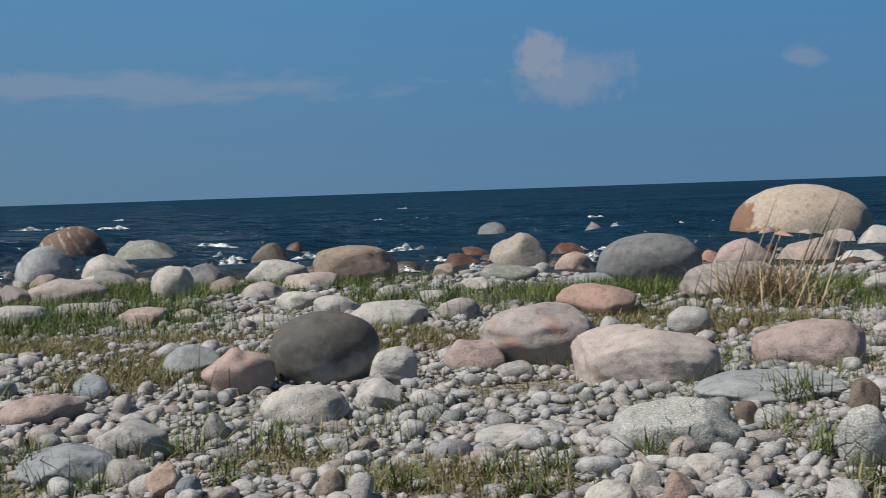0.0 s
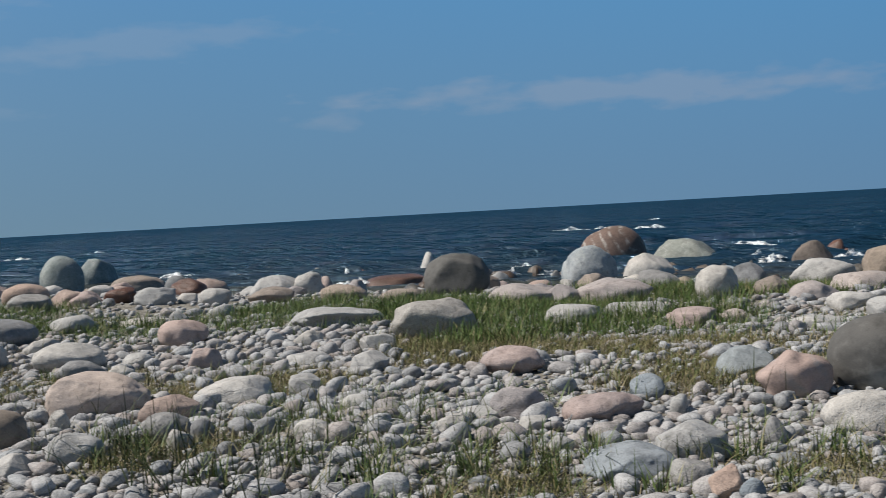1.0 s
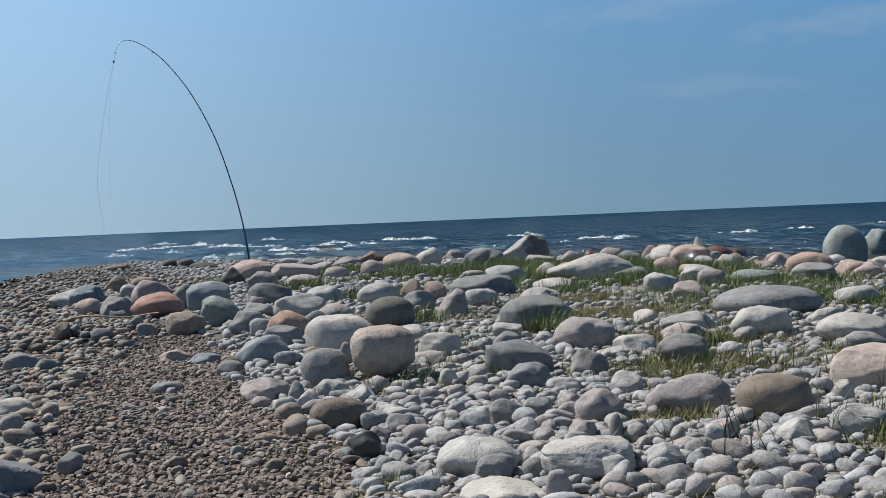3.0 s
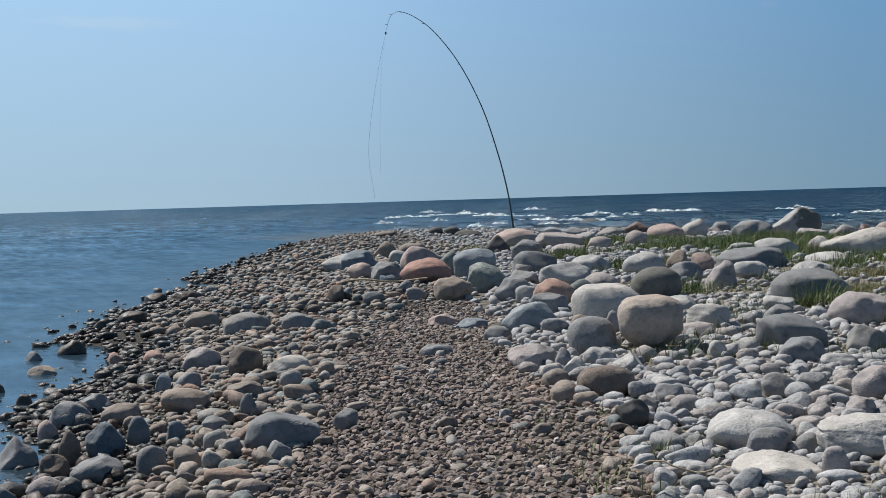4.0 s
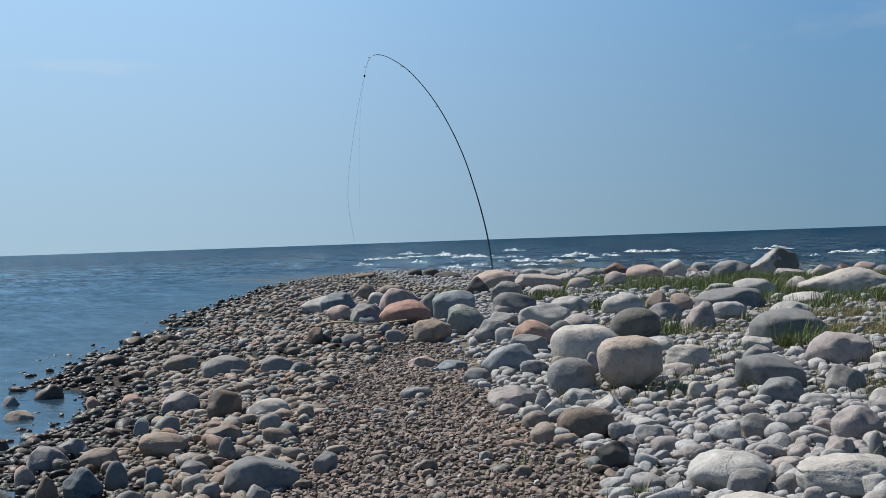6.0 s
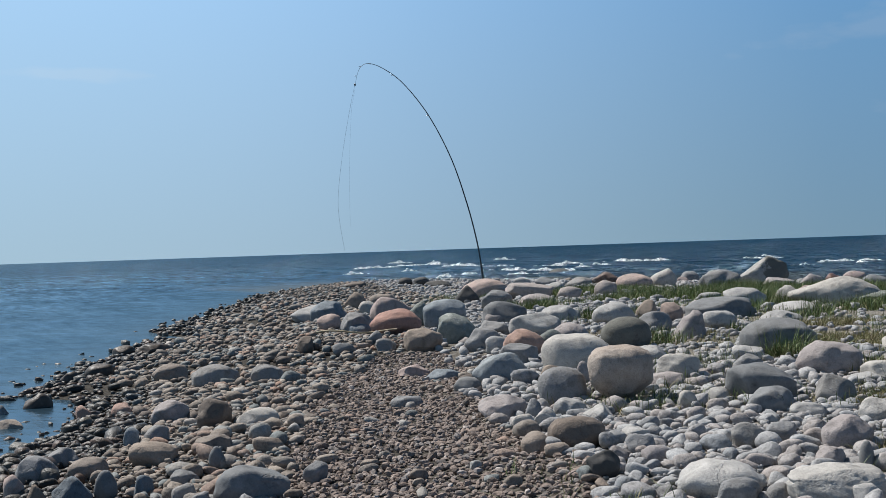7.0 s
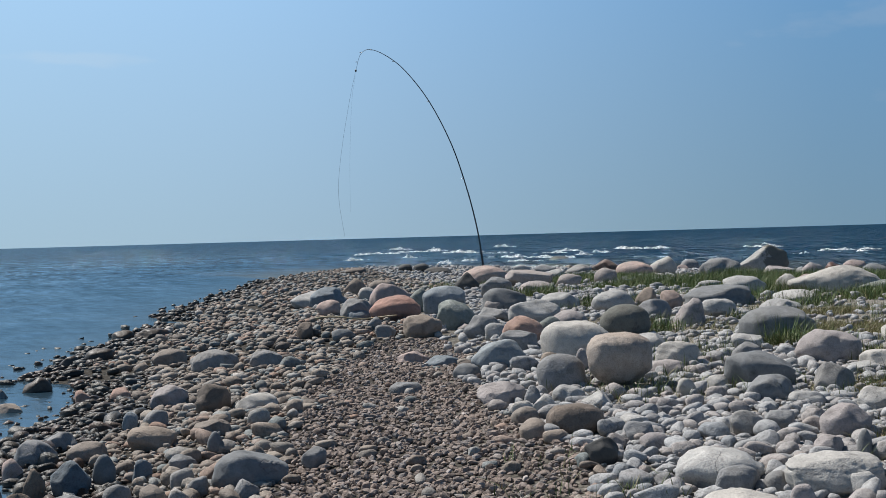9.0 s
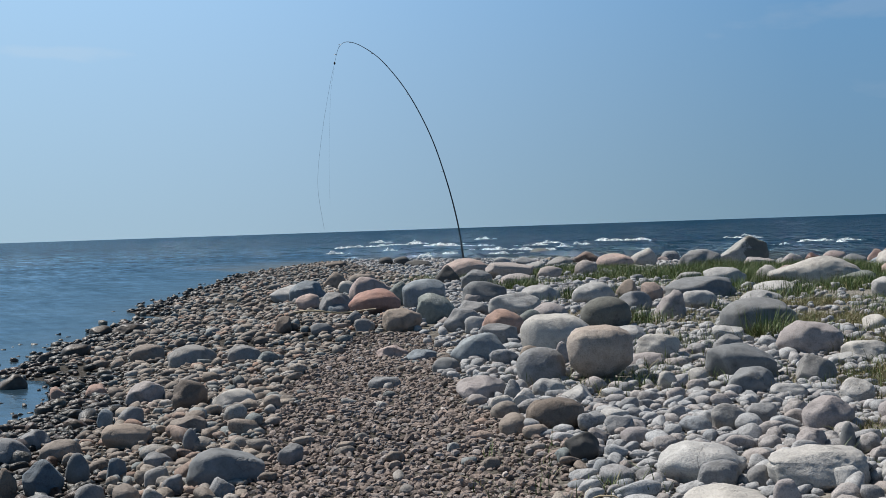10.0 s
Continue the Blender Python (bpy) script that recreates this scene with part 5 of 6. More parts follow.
def wet_reef(n, seed):
    """The crowd of small wet rocks in the surf of the outer shore, too many to count."""
    rng = np.random.RandomState(seed)
    V, F, base = [], [], 0
    for _ in range(n):
        a, d, w = radians(rng.uniform(-17, 24)), rng.uniform(20, 30), rng.uniform(0.25, 0.75)
        x, y = -math.sin(a) * d, math.cos(a) * d
        if -8 < float(inland(x, y)) < -0.3 and all(math.hypot(x - b[0], y - b[1]) > 0.42 * w + b[2] for b in SOLID):
            v, f = rock_shape(2, rng, "round")
            deep = float(height(x, y)) - 0.05
            top, k = rng.uniform(0.03, 0.15), rng.uniform(0, 6.28)
            v = v * (w / 2, w * 0.36, (top - deep) / 2)
            V.append(np.c_[v[:, 0] * math.cos(k) - v[:, 1] * math.sin(k) + x, v[:, 0] * math.sin(k) + v[:, 1] * math.cos(k) + y, v[:, 2] + (top + deep) / 2])
            F.append(f + base)
            base += len(v)
    tagged(new("wet_rocks", mesh_of("wet_rocks", np.concatenate(V), np.concatenate(F), pebbles("wet_rock", ((0.0, (0.05, 0.045, 0.04)), (0.4, (0.11, 0.075, 0.055)), (0.7, (0.07, 0.07, 0.065)), (1.0, (0.17, 0.13, 0.10))), "island", 0.4))),
           "low brown and black wet rocks awash in the surf", "rocks", kind="stuff")


wet_reef(260, 30)


# ---- rod and line ----
def tube(name, points, radii, mat, sides=8):
    pts = [Vector(p) for p in points]
    verts, faces = [], []
    for i, p in enumerate(pts):
        d = (pts[min(i + 1, len(pts) - 1)] - pts[max(i - 1, 0)]).normalized()
        u = d.cross(Vector((0.3, 0.8, 0.1))).normalized()
        w = d.cross(u)
        for k in range(sides):
            a = 2 * math.pi * k / sides
            verts.append(p + (u * math.cos(a) + w * math.sin(a)) * radii[i])
    for i in range(len(pts) - 1):
        for k in range(sides):
            a, b = i * sides + k, i * sides + (k + 1) % sides
            faces.append((a, b, b + sides, a + sides))
    return mesh_of(name, [v[:] for v in verts], faces, mat)


def smooth_path(ctrl, n):
    """Points along a curve through the controls."""
    c = [Vector(p) for p in ctrl]
    c = [2 * c[0] - c[1]] + c + [2 * c[-1] - c[-2]]
    out = []
    for i in range(1, len(c) - 2):
        for k in range(n):
            s = k / n
            a, b, d, e = c[i - 1:i + 3]
            out.append(0.5 * (2 * b + (d - a) * s + (2 * a - 5 * b + 4 * d - e) * s * s + (3 * b - a - 3 * d + e) * s ** 3))
    return out + [c[-2]]


def part(name, me, parent, label=""):
    ob = new(name, me)
    ob.parent = parent
    return tagged(ob, label) if label else ob


def fishing_rod(x, y, turn):
    rod = new("fishing_rod")
    z0 = float(height(x, y)) + 0.18
    rod.matrix_world = pose(x, y, z0, 0, 0, turn)
    tagged(rod, "long black fishing rod bent over, stuck between the stones", "fishing rod")
    black, steel, clear = plain("carbon_black", (0.012, 0.013, 0.018), 0.4), plain("guide_steel", (0.25, 0.25, 0.26), 0.35, 1.0), plain("nylon_line", (0.16, 0.19, 0.22), 0.4)
    ctrl = [(0.06, 0, -0.30), (0, 0, 0.25), (-0.11, 0, 1.06), (-0.326, 0, 2.01), (-0.67, 0, 3.10), (-1.17, 0, 4.13), (-1.73, 0, 4.89), (-2.19, 0, 5.27), (-2.565, 0, 5.42), (-2.785, 0, 5.305), (-2.905, 0, 4.93)]
    path = smooth_path(ctrl, 8)
    n = len(path)
    radii = [0.020 * (1 - i / n) ** 1.0 + 0.0022 for i in range(n)]
    part("blank", tube("blank", path, radii, black), rod)
    part("grip", tube("grip", path[2:12], [0.027] * 10, black), rod, "black foam grip")
    for k in (26, 40, 52, 62, 70, 76):
        p = path[k]
        ring = [p + Vector((0.03 * math.cos(a) - 0.03, 0.03 * math.sin(a), 0)) for a in np.linspace(0, 6.283, 11)]
        part("line_guide", tube("line_guide", ring, [0.004] * 11, steel, 5), rod)
    line = smooth_path([(-2.905, 0, 4.93), (-3.06, 0.02, 4.3), (-3.26, 0.05, 3.3), (-3.39, 0.06, 2.4), (-3.40, 0.06, 1.8), (-3.29, 0.05, 0.98)], 8)
    part("line", tube("line", line, [0.0024] * len(line), clear, 5), rod, "thin fishing line hanging from the tip")
    back = smooth_path([(-2.92, 0.02, 4.8), (-3.03, 0.1, 4.2), (-3.12, 0.12, 2.8), (-3.14, 0.1, 1.55)], 8)
    part("line", tube("line", back, [0.0011] * len(back), clear, 5), rod)
    bead = [Vector((-2.905, 0, 4.96 - 0.012 * i)) for i in range(7)]
    part("sinker", tube("sinker", bead, [0.006, 0.018, 0.024, 0.026, 0.022, 0.014, 0.004], black), rod, "small dark sinker")


fishing_rod(-28.82, 14.90, 62.6)


# ---- dry reeds ----
def blades(base, n, rng, tall, spread, lean, width, droop=0.6, fine=True):
    """Curved grass blades growing from the base points: vertices and triangles."""
    B = base[rng.randint(0, len(base), n)] if len(base) != n else base
    B = B + np.c_[rng.normal(0, spread, (n, 2)), np.zeros(n)]
    H = tall * rng.uniform(0.45, 1.2, n)
    a = rng.uniform(0, 6.283, n)
    t = np.abs(rng.normal(0, lean, n))
    d = np.c_[np.cos(a), np.sin(a), np.zeros(n)]
    side = np.c_[-np.sin(a), np.cos(a), np.zeros(n)]
    V = []
    steps = ((0, 1.0), (0.4, 0.85), (0.75, 0.55), (1.0, 0.0)) if fine else ((0, 1.0), (0.55, 0.7), (1.0, 0.0))
    for s, w in steps:
        c = B + d * (H * (t * s + droop * t * s * s))[:, None] + np.c_[np.zeros((n, 2)), H * (s - 0.25 * t * s * s)]
        W = (width * rng.uniform(0.7, 1.2, n) * w / 2)[:, None] * side
        V += [c - W, c + W] if w else [c]
    k = len(V)
    tri = [(i, i + 1, i + 3) for i in range(0, k - 3, 2)] + [(i, i + 3, i + 2) for i in range(0, k - 3, 2)] + [(k - 3, k - 2, k - 1)]
    return np.stack(V, 1).reshape(-1, 3), (np.arange(n)[:, None, None] * k + np.array(tri)).reshape(-1, 3)


rng_g = np.random.RandomState(5)
rz = float(height(2.4, 10.1))
v, f = blades(np.array(((2.35, 10.1, rz),)), 380, rng_g, 0.36, 0.17, 0.7, 0.011, 0.4)
reed = tagged(new("reed_clump", mesh_of("reed_clump", v, f, STRAW)), "dry straw-coloured clump of dead reeds among pink boulders", "reeds")
v, f = blades(np.array(((2.5, 10.0, rz), (2.65, 10.1, rz), (2.4, 10.2, rz))), 42, rng_g, 0.8, 0.2, 0.42, 0.014, 0.15)
v[:, 0] += 0.45 * (v[:, 2] - rz)  # leaning with the wind
tagged(part("stalk", mesh_of("stalk", v, f, STRAW), reed, "tall bleached stalks"), kind="stuff")
v, f = blades(np.array(((2.3, 9.9, rz),)), 160, rng_g, 0.16, 0.25, 0.9, 0.008, 0.4)
tagged(part("litter", mesh_of("litter", v, f, STRAW), reed, "matted dead straw"), kind="stuff")


# ---- driftwood ----
def stick(x, y, length, radius, turn, seed):
    rng = np.random.RandomState(seed)
    n = 12
    pts = [Vector((length * (i / (n - 1) - 0.5), 0.05 * length * math.sin(i * 0.9 + seed) + rng.normal(0, 0.006), 0.10 + 0.02 * math.sin(i * 0.7))) for i in range(n)]
    ob = new("driftwood_stick", tube("driftwood_stick", pts, [radius * (1 - 0.5 * i / n) for i in range(n)], STRAW, 7))
    ob.matrix_world = pose(x, y, float(height(x, y)), 0, 0, turn)
    tagged(ob, "thin bleached driftwood stick lying on the cobbles", "driftwood", "driftwood sticks")


stick(-15.4, 6.2, 1.0, 0.014, 62, 1)
stick(-4.45, 3.0, 0.35, 0.004, 35, 2)
stick(-5.1, 2.45, 0.2, 0.003, 120, 3)


# ---- beach grass ----
def free_of_boulders(x, y, grow=1.0):
    ok = np.ones(len(x), bool)
    for bx, by, rw, rd, a in SOLID:
        m = (np.abs(x - bx) < rw + rd) & (np.abs(y - by) < rw + rd) & ok
        if m.any():
            dx, dy = x[m] - bx, y[m] - by
            u, w = dx * math.cos(a) + dy * math.sin(a), -dx * math.sin(a) + dy * math.cos(a)
            ok[np.flatnonzero(m)[(u / (rw * grow)) ** 2 + (w / (rd * grow)) ** 2 < 1]] = False
    return ok


def patchy(x, y, k, seed):
    p = np.random.RandomState(seed).uniform(0, 6.28, 8)
    return (np.sin(x * k + p[0] + 1.5 * np.sin(y * k * 0.7 + p[1])) + np.sin(y * k * 1.3 + p[2] + 1.2 * np.sin(x * k * 0.9 + p[3])) + np.sin((x + y) * k * 2.1 + p[4]) * 0.7 + np.sin((x - y) * k * 1.7 + p[5]) * 0.7) / 3.4


def grass_field(name, label, n, xr, yr, chance, per, tall, lean, width, mat, spread, seed, fine=True):
    rng = np.random.RandomState(seed)
    x, y = rng.uniform(*xr, n), rng.uniform(*yr, n)
    ok = (rng.uniform(0, 1, n) < chance(x, y)) & (inland(x, y) > 0.8)
    x, y = x[ok], y[ok]
    ok = free_of_boulders(x, y, 0.95)
    base = np.repeat(np.c_[x, y, height(x, y) - 0.01][ok], per, 0)
    tall = tall * (1 + 0.35 * patchy(base[:, 0], base[:, 1], 1.9, seed) + np.where(base[:, 0] < -9, 0.6, 0.3) * lush(base[:, 0], base[:, 1]))
    v, f = blades(base, len(base), rng, tall, spread, lean, width, 0.6, fine)
    return tagged(new(name, mesh_of(name, v, f, mat)), label, "grass", kind="stuff")


LUSH = ((-2.95, 10.0, 0.8), (-3.8, 10.4, 0.8), (-2.3, 10.5, 0.8), (-5.7, 11.7, 0.9), (-7.1, 12.6, 0.9), (-3.4, 9.2, 0.5), (-4.8, 10.9, 0.7), (1.2, 11.0, 0.8), (3.4, 11.4, 0.9), (-0.4, 11.6, 0.7), (-16.0, 15.6, 1.7), (-18.2, 16.0, 1.7), (-21.0, 16.6, 1.4),
        (-19.9, 13.2, 0.9), (-19.0, 13.3, 1.0), (-17.6, 12.9, 1.0), (-16.8, 12.9, 0.9), (-15.0, 13.3, 0.9), (-13.5, 12.6, 0.9), (-13.0, 11.3, 0.6), (-9.1, 7.5, 0.4), (-8.7, 7.3, 0.3), (-9.7, 7.7, 0.3), (-19.0, 10.7, 0.5), (-25.4, 15.6, 0.8), (-15.0, 9.4, 0.3), (-15.7, 12.5, 0.6), (-11.4, 7.9, 0.3))


def lush(x, y):
    best = np.zeros(len(x))
    for px, py, r in LUSH:
        best = np.maximum(best, np.clip(1.5 * (1 - np.hypot(x - px, y - py) / r - 0.45 * patchy(x, y, 2.2, 44)), 0, np.where(x < -9, 0.95, 0.66)))
    return best


def band_chance(x, y):
    mid = 12.4 + 0.13 * np.maximum(-x - 8, 0)
    b = np.clip(1.5 - np.abs(y - mid) / np.where(x > -5, 2.4, 1.8), 0, 1)
    return np.maximum(b * np.clip(0.33 + 1.3 * patchy(x, y, 0.55, 3), 0, 1) * np.clip((x + 29) / 4, 0, 1), lush(x, y))


grass_field("beach_grass", "thick dark green beach grass between the boulders", 125000, (-29, 9), (7.5, 18.5), band_chance, 6, 0.16, 0.5, 0.008, GRASS, 0.07, 21, False)


def sparse_chance(x, y):
    d = np.hypot(x, y)
    right = np.clip((np.degrees(np.arctan2(x, y)) + 63) / 10, 0, 1)
    return right * np.clip(-0.02 + 0.75 * patchy(x, y, 1.1, 8), 0, 1) * (d > 3.2)


grass_field("grass_tufts", "sparse thin grass tufts growing among white cobbles", 42000, (-16, 6), (2.5, 13), sparse_chance, 7, 0.13, 0.65, 0.0055, TUFT, 0.04, 22)


TURF = ((-2.3, 8.5, 1.1), (-1.4, 7.7, 0.9), (-0.3, 8.9, 0.8), (0.1, 4.7, 0.45), (-1.7, 4.6, 0.4), (-4.3, 7.2, 0.9), (-3.2, 8.4, 0.9), (-6.2, 6.4, 0.7), (-5.6, 7.4, 0.8), (-7.6, 7.6, 0.8), (-9.6, 8.6, 1.0), (1.6, 8.9, 0.9), (-11.4, 10.1, 0.7), (-7.0, 7.4, 0.6), (-4.0, 9.3, 0.7), (-3.5, 5.2, 0.4), (2.1, 7.6, 0.4), (-4.8, 6.7, 0.4), (-0.7, 5.2, 0.3), (-5.0, 5.0, 0.3))


def mat_chance(x, y):
    best = np.clip(0.25 * patchy(x, y, 0.9, 31), 0, 1)
    for px, py, r in TURF:
        d = np.hypot(x - px, y - py) / r + 0.55 * patchy(x, y, 2.4, 33)
        best = np.maximum(best, np.clip(1.7 * (1.0 - d), 0, 0.8))
    return best * (np.degrees(np.arctan2(x, y)) > -60)


grass_field("low_turf", "low olive and straw-coloured turf between the stones", 90000, (-13, 6), (3, 12.5), mat_chance, 7, 0.085, 0.8, 0.006, MAT, 0.05, 23, False)


def grass_tuft(x, y, tall, count, seed, mat=None):
    """One clump of long arching blades."""
    rng = np.random.RandomState(seed)
    v, f = blades(np.array(((0.0, 0.0, -0.02),)), count, rng, tall, 0.045 if mat is None else 0.14, 0.6, 0.0065, 0.7)
    ob = new("grass_tuft", mesh_of("grass_tuft", v, f, mat or TUFT))
    ob.matrix_world = pose(x, y, float(height(x, y)) + 0.03)
    tagged(ob, "fresh green grass tuft rooted between pale cobbles" if mat is None else "sparse dark grass stems rising between pale cobbles", "grass tuft", "grass tufts", "stuff")


grass_tuft(0.87, 5.23, 0.20, 90, 400)
grass_tuft(0.74, 4.96, 0.13, 50, 401)
grass_tuft(1.49, 5.80, 0.14, 80, 402)
grass_tuft(1.40, 5.85, 0.12, 60, 403)
grass_tuft(1.19, 6.07, 0.08, 40, 404)
grass_tuft(-1.02, 5.35, 0.14, 50, 405)
grass_tuft(-0.70, 5.43, 0.15, 45, 406)
grass_tuft(-0.80, 4.84, 0.12, 50, 407)
grass_tuft(0.18, 4.73, 0.13, 60, 408)
grass_tuft(0.40, 4.77, 0.12, 50, 409)
grass_tuft(-0.18, 4.63, 0.10, 60, 410)
grass_tuft(-1.53, 5.08, 0.15, 60, 411)
grass_tuft(1.30, 4.78, 0.14, 60, 412)
grass_tuft(1.26, 5.18, 0.12, 40, 413)
grass_tuft(0.26, 4.44, 0.10, 60, 414)
grass_tuft(1.33, 4.37, 0.12, 50, 415)
grass_tuft(-1.98, 4.87, 0.14, 70, 416)
grass_tuft(-1.82, 5.26, 0.16, 40, 417)
grass_tuft(-2.28, 4.70, 0.13, 60, 418)
grass_tuft(-1.24, 5.32, 0.13, 40, 419)
grass_tuft(-1.22, 4.74, 0.12, 40, 420)
grass_tuft(-2.91, 5.65, 0.12, 40, 421)
grass_tuft(-2.37, 4.95, 0.12, 60, 422)
grass_tuft(-1.72, 4.97, 0.13, 50, 423)
grass_tuft(-3.76, 5.21, 0.12, 50, 424)
grass_tuft(-3.71, 4.90, 0.10, 40, 425)
grass_tuft(-6.92, 7.20, 0.12, 70, 427)
grass_tuft(-2.75, 4.93, 0.12, 50, 429)
grass_tuft(-5.15, 7.03, 0.10, 50, 430)
grass_tuft(-9.11, 7.45, 0.12, 120, 431)
grass_tuft(-10.16, 8.06, 0.10, 80, 432)
grass_tuft(-6.77, 7.17, 0.12, 70, 433)
grass_tuft(-5.71, 6.56, 0.12, 60, 434)
grass_tuft(-3.53, 5.00, 0.16, 40, 435)
grass_tuft(-3.95, 5.28, 0.14, 40, 436)
grass_tuft(-5.94, 7.41, 0.10, 50, 437)
grass_tuft(-2.94, 4.61, 0.14, 50, 439)
grass_tuft(-8.97, 7.43, 0.13, 140, 440)
grass_tuft(-7.51, 5.19, 0.10, 40, 441)
grass_tuft(-11.74, 9.06, 0.12, 80, 442)
grass_tuft(-7.77, 7.21, 0.10, 60, 443)
# thin dark stems over the cobbles
grass_tuft(-4.11, 4.83, 0.20, 9, 500, STEMS)
grass_tuft(-4.43, 5.79, 0.23, 12, 501, STEMS)
grass_tuft(-3.74, 4.84, 0.26, 14, 502, STEMS)
grass_tuft(-3.63, 4.89, 0.20, 16, 503, STEMS)
grass_tuft(-3.58, 5.11, 0.23, 9, 504, STEMS)
grass_tuft(-3.20, 4.63, 0.26, 12, 505, STEMS)
grass_tuft(-3.33, 5.02, 0.20, 14, 506, STEMS)
grass_tuft(-3.04, 4.70, 0.23, 16, 507, STEMS)
grass_tuft(-4.90, 6.04, 0.26, 9, 508, STEMS)
grass_tuft(-3.74, 4.17, 0.20, 12, 509, STEMS)
grass_tuft(-4.18, 4.52, 0.23, 14, 510, STEMS)
grass_tuft(-2.83, 4.52, 0.26, 16, 511, STEMS)
grass_tuft(-3.26, 4.49, 0.20, 9, 512, STEMS)
grass_tuft(-6.94, 7.12, 0.23, 12, 513, STEMS)
grass_tuft(-7.42, 8.12, 0.26, 14, 514, STEMS)
grass_tuft(-7.48, 8.75, 0.20, 16, 515, STEMS)
grass_tuft(-6.36, 6.79, 0.23, 9, 516, STEMS)
grass_tuft(-4.13, 5.38, 0.26, 12, 517, STEMS)
grass_tuft(-3.67, 5.04, 0.20, 14, 518, STEMS)
grass_tuft(-3.68, 5.33, 0.23, 16, 519, STEMS)
grass_tuft(-3.28, 4.94, 0.26, 9, 520, STEMS)
grass_tuft(-2.93, 5.04, 0.20, 12, 521, STEMS)
grass_tuft(-2.71, 4.92, 0.23, 14, 522, STEMS)
grass_tuft(-2.82, 5.57, 0.26, 16, 523, STEMS)
grass_tuft(-2.44, 4.95, 0.20, 9, 524, STEMS)
grass_tuft(-2.25, 4.79, 0.23, 12, 525, STEMS)
grass_tuft(-2.76, 4.47, 0.26, 14, 526, STEMS)
grass_tuft(-2.49, 4.42, 0.20, 16, 527, STEMS)
grass_tuft(-2.24, 5.11, 0.23, 9, 528, STEMS)
grass_tuft(-3.71, 7.96, 0.26, 12, 529, STEMS)
grass_tuft(-4.85, 6.93, 0.20, 14, 530, STEMS)
grass_tuft(-1.24, 6.68, 0.23, 16, 531, STEMS)


# ---- foam ----
def foam_streak(x, y, length, width, turn, seed, lift=0.1):
    """A breaking crest: one ragged ridge of foam that dips under the water at its rim."""
    rng = np.random.RandomState(seed)
    n, m = max(18, int(length * 14)), 13
    u, w = np.meshgrid(np.linspace(-1, 1, n), np.linspace(-1, 1, m), indexing="ij")
    ph = rng.uniform(0, 6.28, 6)
    wob = 0.5 * np.sin(u * 5 + ph[0]) + 0.3 * np.sin(u * 13 + ph[1])
    ragged = rng.uniform(0, 1, u.shape)
    soft = (ragged + np.roll(ragged, 1, 0) + np.roll(ragged, 1, 1) + np.roll(ragged, -1, 0)) / 4
    crest = np.clip((1 - u ** 2) * (0.75 + 0.3 * np.sin(u * 4 + ph[2]) + 0.22 * np.sin(u * 11 + ph[3])), 0, None)
    z = lift * (crest * np.exp(-(w * 1.4) ** 2) * (0.55 + 0.75 * soft) - 0.24) + 0.025
    X, Y = u * length / 2 + rng.normal(0, 0.03, u.shape), (w * 0.6 + wob * 0.35) * width / 2 + rng.normal(0, 0.012, u.shape)
    i = (np.arange(n - 1)[:, None] * m + np.arange(m - 1)).ravel()
    ob = new("breaking_wave", mesh_of("breaking_wave", np.stack((X, Y, z), -1).reshape(-1, 3), np.stack((i, i + m, i + m + 1, i + 1), 1), FOAM))
    ob.matrix_world = pose(x, y, 0, 0, 0, turn)
    return tagged(ob, "white foam of a small breaking wave on the sea", "wave", "breaking waves")


def polar(yaw, dist):
    return -math.sin(radians(yaw)) * dist, math.cos(radians(yaw)) * dist


rng_w = np.random.RandomState(77)
# breakers: bearing, distance and length
CRESTS = ((66.1, 150, 2.5), (66.9, 115, 2.2), (64.6, 135, 1.4), (63.3, 110, 2.3), (61.6, 81, 2.0), (59.8, 75, 2.4), (59.0, 100, 1.9), (57.6, 88, 1.7), (55.6, 101, 2.9), (51.1, 98, 2.1), (49.7, 65, 1.5), (47.6, 77, 2.6), (61.7, 150, 2.3), (65.2, 123, 3.6), (63.6, 103, 3.9), (56.8, 103, 3.0), (48.2, 62, 1.5), (42.2, 76, 2.1), (33.5, 39, 0.8), (17.1, 73, 2.4), (13.9, 70, 2.0), (10.0, 39, 1.3), (1.6, 32, 0.6), (0.4, 26, 0.5), (-6.3, 56, 1.1), (-7.4, 43, 0.6), (-11.5, 44, 0.7), (-10.0, 43, 0.4), (19.1, 38, 1.2), (17.7, 40, 1.7), (39.8, 82, 1.4))
for i, (yaw, away, long) in enumerate(CRESTS):
    foam_streak(*polar(yaw, away), long * 1.5, 0.5 + 0.3 * long, yaw + rng_w.uniform(-9, 9), 300 + i, 0.10 + 0.0015 * away)
for i in range(12):  # lesser surf over the shoal off the spit
    foam_streak(*polar(rng_w.uniform(55, 68), rng_w.uniform(64, 130)), rng_w.uniform(1.0, 3.0), rng_w.uniform(0.5, 1.0), 63 + rng_w.uniform(-8, 8), i, 0.2)
for i in range(10):  # small crests further along the coast
    foam_streak(*polar(rng_w.uniform(-17, 55), rng_w.uniform(48, 120)), rng_w.uniform(0.6, 1.6), rng_w.uniform(0.4, 0.8), 25 + rng_w.uniform(-15, 15), 100 + i, 0.16)
for i in range(34):  # splashes where the swell meets the rocks
    foam_streak(*polar(rng_w.uniform(-17, 30), rng_w.uniform(22.5, 32)), rng_w.uniform(0.25, 0.9), rng_w.uniform(0.2, 0.5), rng_w.uniform(-20, 20), 400 + i, rng_w.uniform(0.08, 0.2))


